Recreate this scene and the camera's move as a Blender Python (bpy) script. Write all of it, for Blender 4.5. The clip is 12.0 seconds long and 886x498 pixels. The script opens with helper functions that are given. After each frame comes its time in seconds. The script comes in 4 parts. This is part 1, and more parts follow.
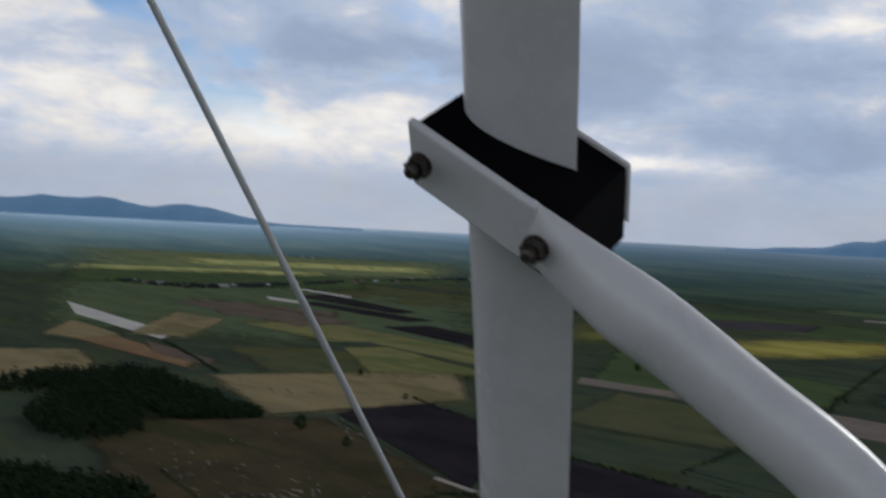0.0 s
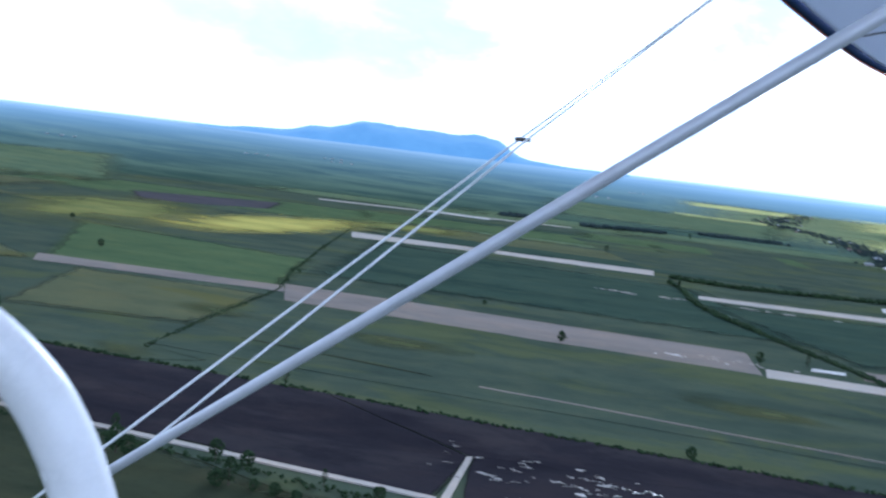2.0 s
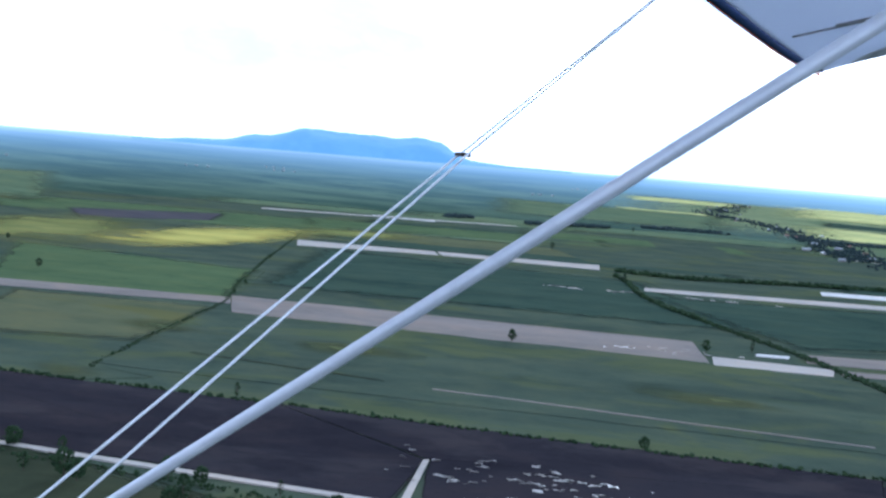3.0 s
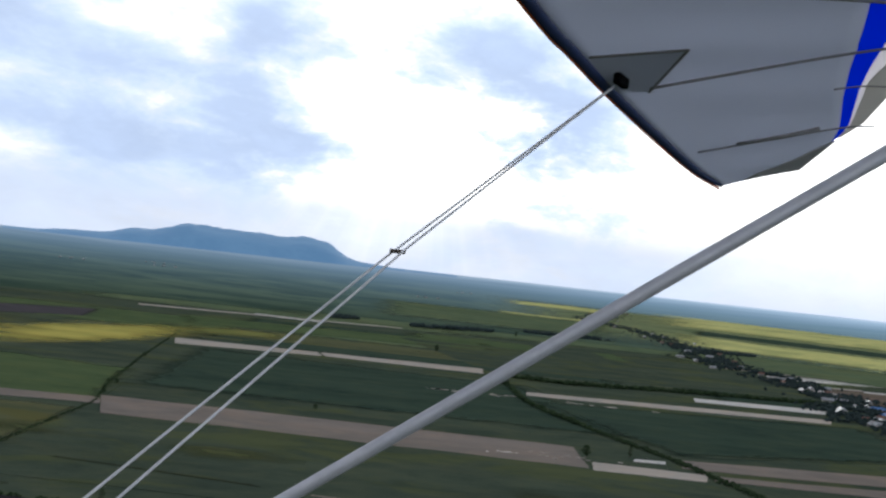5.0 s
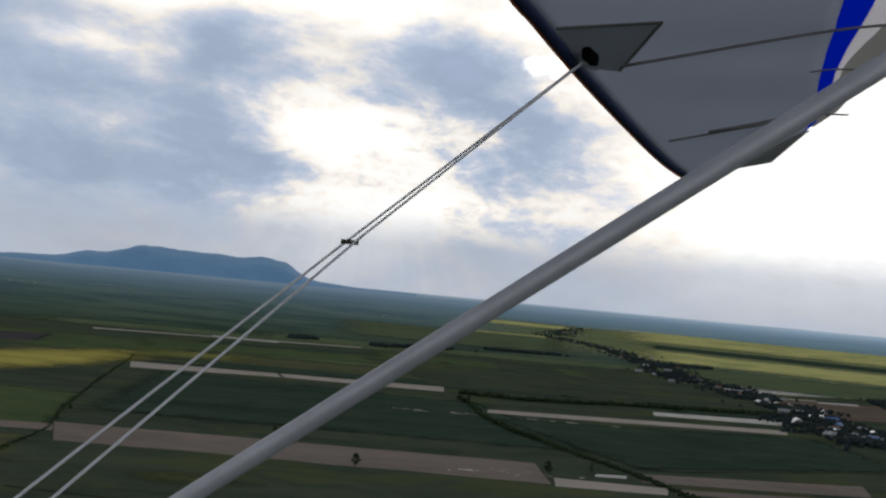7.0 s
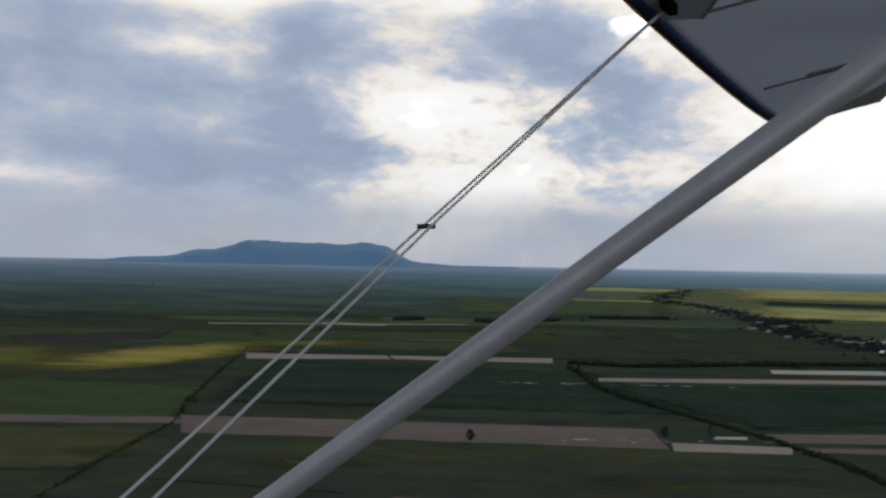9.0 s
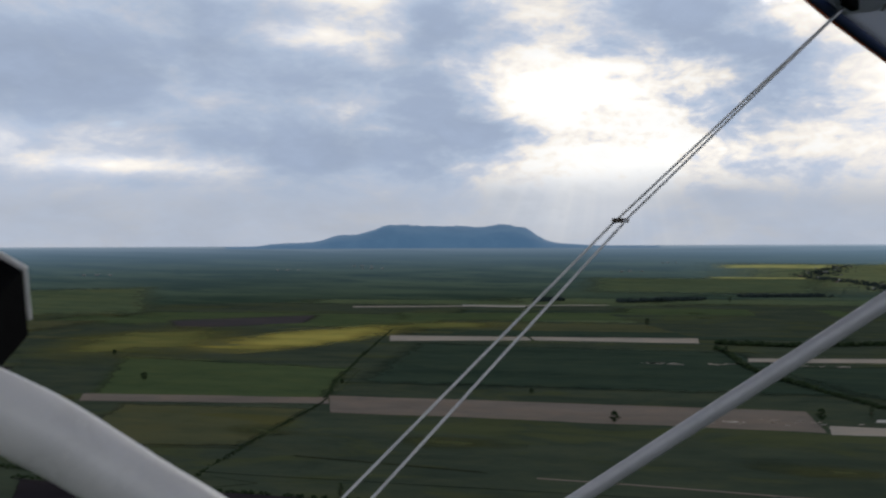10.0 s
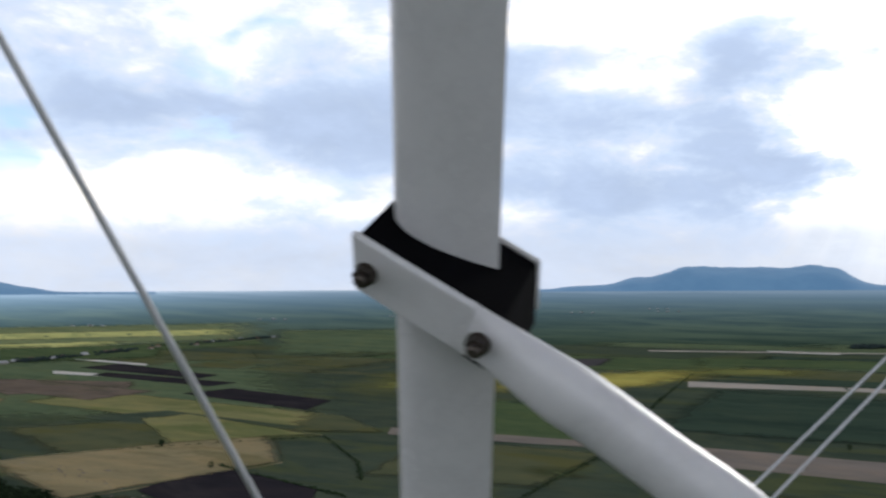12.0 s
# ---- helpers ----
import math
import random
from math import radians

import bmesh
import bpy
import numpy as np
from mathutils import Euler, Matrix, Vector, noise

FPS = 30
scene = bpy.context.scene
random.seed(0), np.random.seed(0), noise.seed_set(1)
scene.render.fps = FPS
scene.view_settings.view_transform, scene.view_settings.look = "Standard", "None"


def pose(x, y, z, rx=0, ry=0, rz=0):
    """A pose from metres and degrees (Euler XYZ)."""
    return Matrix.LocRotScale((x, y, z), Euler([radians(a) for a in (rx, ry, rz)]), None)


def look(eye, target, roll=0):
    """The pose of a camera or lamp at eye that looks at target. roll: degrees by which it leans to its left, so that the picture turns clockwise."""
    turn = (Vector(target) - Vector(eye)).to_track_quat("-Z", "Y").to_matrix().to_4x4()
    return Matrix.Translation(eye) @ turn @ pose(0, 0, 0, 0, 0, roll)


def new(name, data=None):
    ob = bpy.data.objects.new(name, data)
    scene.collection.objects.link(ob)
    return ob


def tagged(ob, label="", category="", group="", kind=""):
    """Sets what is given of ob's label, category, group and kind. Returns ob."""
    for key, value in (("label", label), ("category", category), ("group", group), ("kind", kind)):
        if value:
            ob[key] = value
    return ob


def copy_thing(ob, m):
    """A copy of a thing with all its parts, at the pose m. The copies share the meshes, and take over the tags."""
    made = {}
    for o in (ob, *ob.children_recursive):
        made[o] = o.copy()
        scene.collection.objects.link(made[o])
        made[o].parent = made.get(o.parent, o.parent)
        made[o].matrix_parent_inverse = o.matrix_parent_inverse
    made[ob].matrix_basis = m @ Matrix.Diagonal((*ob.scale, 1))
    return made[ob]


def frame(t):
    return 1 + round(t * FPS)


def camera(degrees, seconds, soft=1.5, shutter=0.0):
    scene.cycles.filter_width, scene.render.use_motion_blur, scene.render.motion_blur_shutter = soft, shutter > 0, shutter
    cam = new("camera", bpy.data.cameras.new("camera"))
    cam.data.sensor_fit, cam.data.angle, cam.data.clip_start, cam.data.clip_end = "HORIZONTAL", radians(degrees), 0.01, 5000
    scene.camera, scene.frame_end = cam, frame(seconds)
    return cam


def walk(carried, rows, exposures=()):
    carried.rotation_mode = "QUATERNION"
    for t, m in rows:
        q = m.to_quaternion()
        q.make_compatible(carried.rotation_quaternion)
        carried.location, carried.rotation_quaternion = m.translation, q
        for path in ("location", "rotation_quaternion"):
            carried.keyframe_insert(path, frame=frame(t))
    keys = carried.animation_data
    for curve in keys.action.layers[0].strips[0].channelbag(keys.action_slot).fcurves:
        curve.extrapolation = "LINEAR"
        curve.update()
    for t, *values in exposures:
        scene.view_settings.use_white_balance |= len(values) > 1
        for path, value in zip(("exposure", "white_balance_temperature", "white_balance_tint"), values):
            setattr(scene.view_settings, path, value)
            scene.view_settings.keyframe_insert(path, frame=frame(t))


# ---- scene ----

# The camera is held aboard a microlight about 140 m above flat farmland.
EYE = 140.0
cam = camera(52.2, 12.0, soft=2.3, shutter=0.4)
ROWS = [(0, -0.11, 0.125, -0.055, 12.87, -1.07, -2.99), (0.5, -0.104, 0.068, -0.097, 7.02, -5.45, -4.4), (1, -0.079, 0.087, -0.12, 3.55, -8.02, -5.57), (1.5, 0.029, -0.008, -0.084, -9.06, -7.47, -8.71), (2, 0.107, -0.164, 0.026, -19.78, -6.13, -6.83), (2.5, 0.132, -0.15, 0.078, -22.66, -7.78, -3.87), (3, 0.131, -0.118, 0.073, -23.4, -5.59, -4.61), (3.5, 0.065, -0.141, 0.107, -22.88, -2.59, -4.49), (5.5, -0.018, 0.031, 0.023, -33.14, 2.96, -5.58), (6, 0.091, 0.194, 0.003, -34.16, 4.19, -4.34), (6.5, 0.115, 0.16, -0.042, -33.39, 3.21, -5.89), (8.5, 0.238, 0.205, 0.004, -30.64, 1.77, -0.93), (9, 0.246, 0.247, -0.012, -26.78, 1.01, -1.11), (9.5, 0.15, 0.146, 0.033, -21.88, 0.57, 0.41), (10, -0.036, 0.06, 0.021, -18.03, -0.22, 0.21), (10.5, -0.053, 0.102, -0.002, -13.65, -0.46, 0.08), (11, -0.137, 0.108, -0.023, -8.56, 0.25, -0.56), (11.5, -0.127, 0.061, -0.022, -4.74, 1.58, -1.05), (12, -0.209, 0.036, -0.02, 0.39, 2.56, 0.32)]
walk(cam, [(t, pose(x, y, EYE + z, 90 + p, r, w)) for t, x, y, z, w, p, r in ROWS],
     exposures=[(t, stops, kelvin, 10) for t, stops, kelvin in ((0, -0.18, 5950), (0.5, 0.14, 5900), (1.0, 0.52, 5750), (1.5, 0.9, 5350), (2.0, 1.5, 4800), (3.0, 1.7, 4800), (3.5, 1.6, 4900), (5.5, 0.3, 6150), (6.5, -0.02, 6200), (8.5, -0.3, 6150), (9.5, -0.25, 6150), (10.5, 0.1, 6150), (11.5, 0.42, 6100), (12, 0.5, 6050))])

# ---- sky and sun ----
SUN_AZ, SUN_EL = -44.0, 22.0      # degrees; azimuth counts from +y towards -x


class Nodes:
    """Short ways to write node trees."""

    def __init__(self, tree):
        self.tree = tree
        tree.nodes.clear()

    def node(self, kind, **values):
        n = self.tree.nodes.new(kind)
        for key, value in values.items():
            if isinstance(value, bpy.types.NodeSocket):
                self.tree.links.new(value, n.inputs[key.replace("_", " ")])
            else:
                n.inputs[key.replace("_", " ")].default_value = value
        return n

    def math(self, op, a, b=0.0, c=0.0, clamp=False):
        n = self.tree.nodes.new("ShaderNodeMath")
        n.operation, n.use_clamp = op, clamp
        for i, v in enumerate((a, b, c)):
            if isinstance(v, bpy.types.NodeSocket):
                self.tree.links.new(v, n.inputs[i])
            else:
                n.inputs[i].default_value = v
        return n.outputs[0]

    def mix(self, fac, a, b, kind="MIX"):
        n = self.tree.nodes.new("ShaderNodeMix")
        n.data_type, n.blend_type, n.clamp_factor = "RGBA", kind, True
        for i, v in ((0, fac), (6, a), (7, b)):
            if isinstance(v, bpy.types.NodeSocket):
                self.tree.links.new(v, n.inputs[i])
            else:
                n.inputs[i].default_value = v if i == 0 else (*v, 1)
        return n.outputs[2]

    def noise(self, vector, scale, detail=4.0, rough=0.55, distort=0.0):
        n = self.node("ShaderNodeTexNoise", Scale=scale, Detail=detail, Roughness=rough, Distortion=distort)
        if vector is not None:
            self.tree.links.new(vector, n.inputs["Vector"])
        return n.outputs["Fac"]

    def step(self, v, lo, hi, a=0.0, b=1.0):
        n = self.tree.nodes.new("ShaderNodeMapRange")
        n.interpolation_type = "SMOOTHSTEP"
        self.tree.links.new(v, n.inputs[0])
        for i, k in enumerate((lo, hi, a, b)):
            n.inputs[i + 1].default_value = k
        return n.outputs[0]

    def mapped(self, vector, scale=(1, 1, 1), turn=0.0, shift=(0, 0, 0)):
        n = self.tree.nodes.new("ShaderNodeMapping")
        self.tree.links.new(vector, n.inputs[0])
        n.inputs[1].default_value, n.inputs[2].default_value, n.inputs[3].default_value = shift, (0, 0, radians(turn)), scale
        return n.outputs[0]


def make_sky():
    world = bpy.data.worlds.new("sky")
    scene.world = world
    world.use_nodes = True
    k = Nodes(world.node_tree)
    ways = k.node("ShaderNodeTexCoord").outputs["Generated"]
    xyz = k.node("ShaderNodeSeparateXYZ", Vector=ways).outputs
    az = k.math("MULTIPLY", k.math("ARCTAN2", k.math("MULTIPLY", xyz[0], -1.0), xyz[1]), 57.2958)
    el = k.math("MULTIPLY", k.math("ARCSINE", xyz[2]), 57.2958)
    sky = k.tree.nodes.new("ShaderNodeTexSky")
    sky.sky_type, sky.sun_disc = "NISHITA", False
    sky.sun_elevation, sky.sun_rotation = radians(SUN_EL), radians(-SUN_AZ)
    blue = k.mix(1.0, sky.outputs[0], (0.12, 0.13, 0.15), "MULTIPLY")

    def blob(a, e, wa, we):
        da = k.math("DIVIDE", k.math("SUBTRACT", az, a), wa)
        de = k.math("DIVIDE", k.math("SUBTRACT", el, e), we)
        return k.math("EXPONENT", k.math("MULTIPLY", k.math("ADD", k.math("MULTIPLY", da, da), k.math("MULTIPLY", de, de)), -1.0))

    def total(*terms):
        out = terms[0]
        for term in terms[1:]:
            out = k.math("ADD", out, term)
        return out

    big = k.noise(k.mapped(ways, (1, 1, 2.0)), 5.0, 3, 0.5, 0.3)
    lump = k.noise(k.mapped(ways, (1, 1, 2.5), 0, (5, 2, 1)), 5.0, 10, 0.58, 0.3)
    wisp = k.noise(k.mapped(ways, (1, 1, 2.0), 0, (1, 7, 3)), 15.0, 11, 0.64, 0.25)
    # where the deck is thick and grey, where it is thin and bright
    grey = total(k.math("MULTIPLY", blob(-9, 6, 11, 2.2), 0.30), k.math("MULTIPLY", blob(-17.5, 12, 3.0, 5), 0.26), k.math("MULTIPLY", blob(-38, 7.5, 4.0, 1.4), 0.30),
                 k.math("MULTIPLY", blob(-33, 14.5, 6, 2.6), 0.28), k.math("MULTIPLY", blob(6, 9.0, 9, 2.2), 0.26), k.math("MULTIPLY", blob(-20.6, 7.2, 2.4, 0.8), 0.36), k.math("MULTIPLY", blob(-8, 11, 10, 2.6), 0.16), k.math("MULTIPLY", blob(16, 11, 9, 1.5), 0.24), k.math("MULTIPLY", blob(-39, 10.6, 4, 1.5), 0.22),
                 k.math("MULTIPLY", blob(-34.8, 3.0, 2.0, 0.55), 0.25), k.math("MULTIPLY", blob(1, 13, 8, 2.2), 0.16), k.math("MULTIPLY", blob(-36.5, 11, 3.5, 1.6), 0.2), k.math("MULTIPLY", blob(-20, 7.5, 6, 2.4), 0.16))
    bright = total(k.math("MULTIPLY", blob(-25.5, 9.3, 6.5, 2.6), 0.26), k.math("MULTIPLY", blob(-10.0, 13.0, 3.2, 0.7), 0.19), k.math("MULTIPLY", blob(-10, 16.5, 7, 1.2), 0.4), k.math("MULTIPLY", blob(-57, 9, 12, 5.5), 0.75), k.math("MULTIPLY", blob(SUN_AZ, SUN_EL, 12, 7), 0.5),
                   k.math("MULTIPLY", blob(1.5, 4.9, 5.5, 0.6), 0.26), k.math("MULTIPLY", blob(17, 6.5, 10, 1.8), 0.08), k.math("MULTIPLY", blob(-33, 5.6, 6, 1.0), 0.12),
                   k.math("MULTIPLY", blob(8, 6.5, 7, 0.9), 0.10), k.math("MULTIPLY", blob(-27, 3.4, 5, 2.2), 0.14), k.math("MULTIPLY", blob(-25, 17.5, 12, 2.0), 0.30))
    thick = k.math("ADD", k.math("SUBTRACT", k.math("ADD", k.math("MULTIPLY", k.math("SUBTRACT", lump, 0.5), k.math("ADD", 0.95, k.math("MULTIPLY", blob(-31, 9, 15, 10), 0.5))), grey), k.math("MULTIPLY", bright, 1.1)), k.math("MULTIPLY", k.math("SUBTRACT", wisp, 0.5), k.math("ADD", 0.62, k.math("MULTIPLY", blob(-31, 7.5, 13, 6), 1.15))))
    thick = k.step(thick, -0.30, 0.36)
    fine = k.math("ADD", 1.0, k.math("MULTIPLY", k.math("SUBTRACT", wisp, 0.5), 0.42))
    ramp = k.tree.nodes.new("ShaderNodeValToRGB")
    k.tree.links.new(thick, ramp.inputs[0])
    steps = ramp.color_ramp.elements
    steps[0].position, steps[0].color = 0.0, (1.06, 1.02, 0.95, 1)
    steps[1].position, steps[1].color = 1.0, (0.36, 0.42, 0.53, 1)
    for p, c in ((0.13, (0.98, 0.90, 0.79)), (0.27, (0.83, 0.78, 0.73)), (0.38, (0.71, 0.71, 0.73)), (0.55, (0.56, 0.59, 0.66)), (0.78, (0.45, 0.515, 0.62))):
        steps.new(p).color = (*c, 1)
    # shafts of light that fan out below the bright gap
    fan = k.math("ARCTAN2", k.math("ADD", az, 29.0), k.math("SUBTRACT", 15.0, el))
    shaft = k.noise(k.node("ShaderNodeCombineXYZ", X=fan, Y=0.0, Z=0.0).outputs[0], 6.0, 4, 0.6)
    shaft = k.math("MULTIPLY", k.math("MULTIPLY", k.math("SUBTRACT", shaft, 0.45), blob(-27, 2.5, 8, 4.5)), 0.75)
    veil = k.mix(k.math("ADD", bright, shaft), (0.45, 0.485, 0.55), (0.93, 0.86, 0.75))
    low = k.step(k.math("ADD", el, k.math("MULTIPLY", k.math("SUBTRACT", lump, 0.5), 3.0)), 5.0, 2.4)
    body = k.mix(k.math("MULTIPLY", low, 0.85), ramp.outputs[0], veil)
    gaps = total(blob(29, 13, 9, 4.5), k.math("MULTIPLY", blob(4, 17, 6, 1.6), 0.7), k.math("MULTIPLY", blob(-63, 9, 8, 3), 0.9))
    cover = k.step(k.math("SUBTRACT", k.math("ADD", big, k.math("MULTIPLY", lump, 0.5)), k.math("MULTIPLY", gaps, 0.28)), 0.46, 0.60)
    cover = k.math("MAXIMUM", cover, k.step(el, 9.0, 5.0))
    clouds = k.mix(cover, blue, body)
    glow = k.math("MULTIPLY", k.math("ADD", 1.0, k.math("MULTIPLY", bright, 0.38)), fine)
    lit = k.node("ShaderNodeVectorMath", Vector=clouds)
    lit.operation = "SCALE"
    k.tree.links.new(glow, lit.inputs["Scale"])
    deck = k.node("ShaderNodeVectorMath", Vector=lit.outputs[0])
    deck.operation = "SCALE"
    k.tree.links.new(k.step(el, 17.0, 46.0, 1.05, 0.16), deck.inputs["Scale"])
    back = k.node("ShaderNodeBackground", Color=deck.outputs[0], Strength=1.0)
    k.tree.links.new(back.outputs[0], k.node("ShaderNodeOutputWorld").inputs[0])


make_sky()
sun = new("sun", bpy.data.lights.new("sun", "SUN"))
sun.data.energy, sun.data.angle, sun.data.color = 0.6, radians(12), (1.0, 0.93, 0.82)
sun.matrix_world = look((0, 0, 400), (200 * math.sin(radians(SUN_AZ)) * math.cos(radians(SUN_EL)), -200 * math.cos(radians(SUN_AZ)) * math.cos(radians(SUN_EL)), 400 - 200 * math.sin(radians(SUN_EL))))


# ---- materials ----
def material(name):
    m = bpy.data.materials.new(name)
    m.use_nodes = True
    k = Nodes(m.node_tree)
    out = k.node("ShaderNodeOutputMaterial")
    b = k.tree.nodes.new("ShaderNodeBsdfPrincipled")
    k.tree.links.new(b.outputs[0], out.inputs[0])
    return m, k, b


def plug(k, socket, value):
    if isinstance(value, bpy.types.NodeSocket):
        k.tree.links.new(value, socket)
    else:
        socket.default_value = value if isinstance(value, float) else (*value, 1)


def bump(k, b, height, strength, distance):
    n = k.node("ShaderNodeBump", Height=height, Strength=strength, Distance=distance)
    k.tree.links.new(n.outputs[0], b.inputs["Normal"])


def soil(name, dark, light, turn=-30.0, furrow=0.25, width=6.0, patch=None, patchy=0.5, rough=0.9, rim=False, inside=0.15, feather=1.5, soft=0.0):
    """Farmland: broad blotches, stretched along the furrows, fine grain, and drill lines."""
    m, k, b = material(name)
    place = k.node("ShaderNodeNewGeometry").outputs["Position"]
    along = k.mapped(place, (1, 1, 1), -turn)
    broad = k.noise(k.mapped(along, (0.004, 0.02, 0.0)), 1.0, 5, 0.6, 0.4)
    small = k.noise(k.mapped(along, (0.05, 0.2, 0.0)), 1.0, 4, 0.6)
    wave = k.node("ShaderNodeTexWave", Vector=along, Scale=1.0 / width, Distortion=1.2, Detail=2.0)
    wave.bands_direction = "Y"
    v = k.math("ADD", k.math("MULTIPLY", k.step(broad, 0.3, 0.7), 0.55), k.math("MULTIPLY", small, 0.35))
    v = k.math("ADD", v, k.math("MULTIPLY", k.math("SUBTRACT", wave.outputs["Fac"], 0.5), furrow))
    col = k.mix(v, dark, light)
    dry = tuple(c * q for c, q in zip(light, (1.15, 1.02, 0.90)))
    mottle = k.noise(k.mapped(along, (0.018, 0.030, 0.0), 0, (3, 1, 0)), 1.0, 7, 0.68, 0.3)
    col = k.mix(k.math("MULTIPLY", k.step(mottle, 0.42, 0.70), 0.55), col, dry)
    col = k.mix(k.math("MULTIPLY", k.step(mottle, 0.46, 0.26), 0.55), col, tuple(c * 0.75 for c in dark))
    speck = k.noise(k.mapped(along, (0.25, 0.4, 0.0)), 1.0, 3, 0.7)
    col = k.mix(k.math("MULTIPLY", k.step(speck, 0.52, 0.75), 0.30), col, tuple(c * 0.7 for c in dark))
    if patch:
        col = k.mix(k.math("MULTIPLY", k.step(k.noise(k.mapped(along, (0.006, 0.014, 0.0), 0, (7, 3, 0)), 1.0, 5, 0.65, 0.5), 0.50, 0.62), patchy), col, patch)
    if soft:    # an uneven fading fringe along the edge of fields and sunlit bands
        g = k.node("ShaderNodeSeparateXYZ", Vector=k.node("ShaderNodeTexCoord").outputs["UV"]).outputs
        d = k.math("MAXIMUM", k.math("ABSOLUTE", k.math("SUBTRACT", g[0], 0.5)), k.math("ABSOLUTE", k.math("SUBTRACT", g[1], 0.5)))
        d = k.math("ADD", k.math("MULTIPLY", d, 2.0), k.math("MULTIPLY", k.math("SUBTRACT", k.noise(k.mapped(along, (0.03, 0.05, 0.0), 0, (8, 5, 0)), 1.0, 5, 0.65), 0.5), soft))
        plug(k, b.inputs["Alpha"], k.step(d, 1.0, 1.0 - 0.7 * soft))
    if rim:     # weeds and painted sun patches fade out unevenly towards the edge
        g = k.node("ShaderNodeSeparateXYZ", Vector=k.node("ShaderNodeTexCoord").outputs["UV"]).outputs
        du, dv = (k.math("POWER", k.math("ABSOLUTE", k.math("SUBTRACT", c, 0.5)), 2.6) for c in g[:2])
        d = k.math("POWER", k.math("ADD", du, dv), 1 / 2.6)
        d = k.math("ADD", k.math("MULTIPLY", d, 2.0), k.math("MULTIPLY", k.math("SUBTRACT", k.noise(k.mapped(along, (0.008, 0.02, 0.0), 0, (2, 5, 0)), 1.0, 5, 0.6), 0.5), feather))
        plug(k, b.inputs["Alpha"], k.step(d, 0.92, inside))
    plug(k, b.inputs["Base Color"], col)
    b.inputs["Roughness"].default_value = rough
    b.inputs["Specular IOR Level"].default_value = 0.0
    return m


def paint(name, colour, rough, grime=0.12, metal=0.0, scale=30.0):
    m, k, b = material(name)
    place = k.node("ShaderNodeTexCoord").outputs["Object"]
    n1, n2 = k.noise(place, scale, 5, 0.6), k.noise(place, scale * 8, 3, 0.5)
    dirty = tuple(c * (1 - 2.2 * grime) for c in colour)
    col = k.mix(k.math("ADD", k.math("MULTIPLY", k.step(n1, 0.35, 0.75), 0.7), k.math("MULTIPLY", n2, 0.3)), colour, dirty)
    plug(k, b.inputs["Base Color"], col)
    plug(k, b.inputs["Roughness"], k.math("ADD", rough - 0.06, k.math("MULTIPLY", n1, 0.15)))
    b.inputs["Metallic"].default_value = metal
    bump(k, b, n2, 0.06, 0.001)
    return m


WHITE = paint("white_paint", (0.76, 0.75, 0.745), 0.24, 0.06)
BLACK = paint("black_rubber", (0.004, 0.004, 0.005), 0.85, 0.1)
BLACK.node_tree.nodes["Principled BSDF"].inputs["Specular IOR Level"].default_value = 0.03
STEEL = paint("steel", (0.17, 0.145, 0.125), 0.45, 0.35, 0.9, 80.0)
WIRE = paint("coated_wire", (0.68, 0.69, 0.70), 0.5, 0.05, 0.0, 4.0)
ALLOY = paint("grey_alloy", (0.50, 0.51, 0.54), 0.38, 0.08, 0.2)
PLASTER = paint("plaster", (0.34, 0.33, 0.31), 0.9, 0.15, 0.0, 0.8)
ROOF_TILE = paint("roof_tile", (0.22, 0.11, 0.08), 0.85, 0.2, 0.0, 1.0)
ROOF_METAL = paint("roof_metal", (0.42, 0.44, 0.47), 0.5, 0.15, 0.2, 0.6)
ROOF_BLUE = paint("roof_blue", (0.10, 0.22, 0.50), 0.6, 0.15, 0.0, 0.6)
PANE = paint("window_pane", (0.03, 0.04, 0.05), 0.15, 0.1)
WOOD = paint("door_wood", (0.16, 0.10, 0.06), 0.7, 0.15)
BARK = paint("bark", (0.07, 0.05, 0.035), 0.9, 0.2, 0.0, 3.0)

# these three greens carry extra blue, painted in for the haze over the land
GREEN = soil("green_crop", (0.042, 0.060, 0.048), (0.090, 0.116, 0.080), patch=(0.115, 0.130, 0.042), patchy=0.4)
DEEP = soil("deep_green_crop", (0.031, 0.053, 0.042), (0.065, 0.097, 0.071), furrow=0.15, soft=0.22)
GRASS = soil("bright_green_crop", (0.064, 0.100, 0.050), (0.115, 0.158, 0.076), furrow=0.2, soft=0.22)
# green made lighter in its colour, standing for sunlight and haze
SUN_HAZE_GREEN = soil("sun_haze_green_crop", (0.082, 0.122, 0.070), (0.150, 0.198, 0.115), furrow=0.15, patch=(0.16, 0.18, 0.085), patchy=0.4, soft=0.50)
WEED = soil("yellow_weeds", (0.080, 0.100, 0.052), (0.112, 0.128, 0.058), furrow=0.1, rim=True, inside=-0.5, feather=3.2)
MAUVE = soil("mauve_soil", (0.060, 0.058, 0.066), (0.100, 0.095, 0.106), furrow=0.2, soft=0.22)
MOSS = soil("rough_grassland", (0.028, 0.036, 0.023), (0.060, 0.070, 0.042), furrow=0.1, patch=(0.085, 0.080, 0.045), patchy=0.4, soft=0.22)
RUST = soil("orange_stubble", (0.21, 0.145, 0.085), (0.33, 0.235, 0.145), patch=(0.15, 0.13, 0.06), patchy=0.4, soft=0.22)
OLIVE = soil("olive_crop", (0.074, 0.090, 0.054), (0.135, 0.146, 0.080), patch=(0.125, 0.12, 0.034), patchy=0.5, soft=0.22)
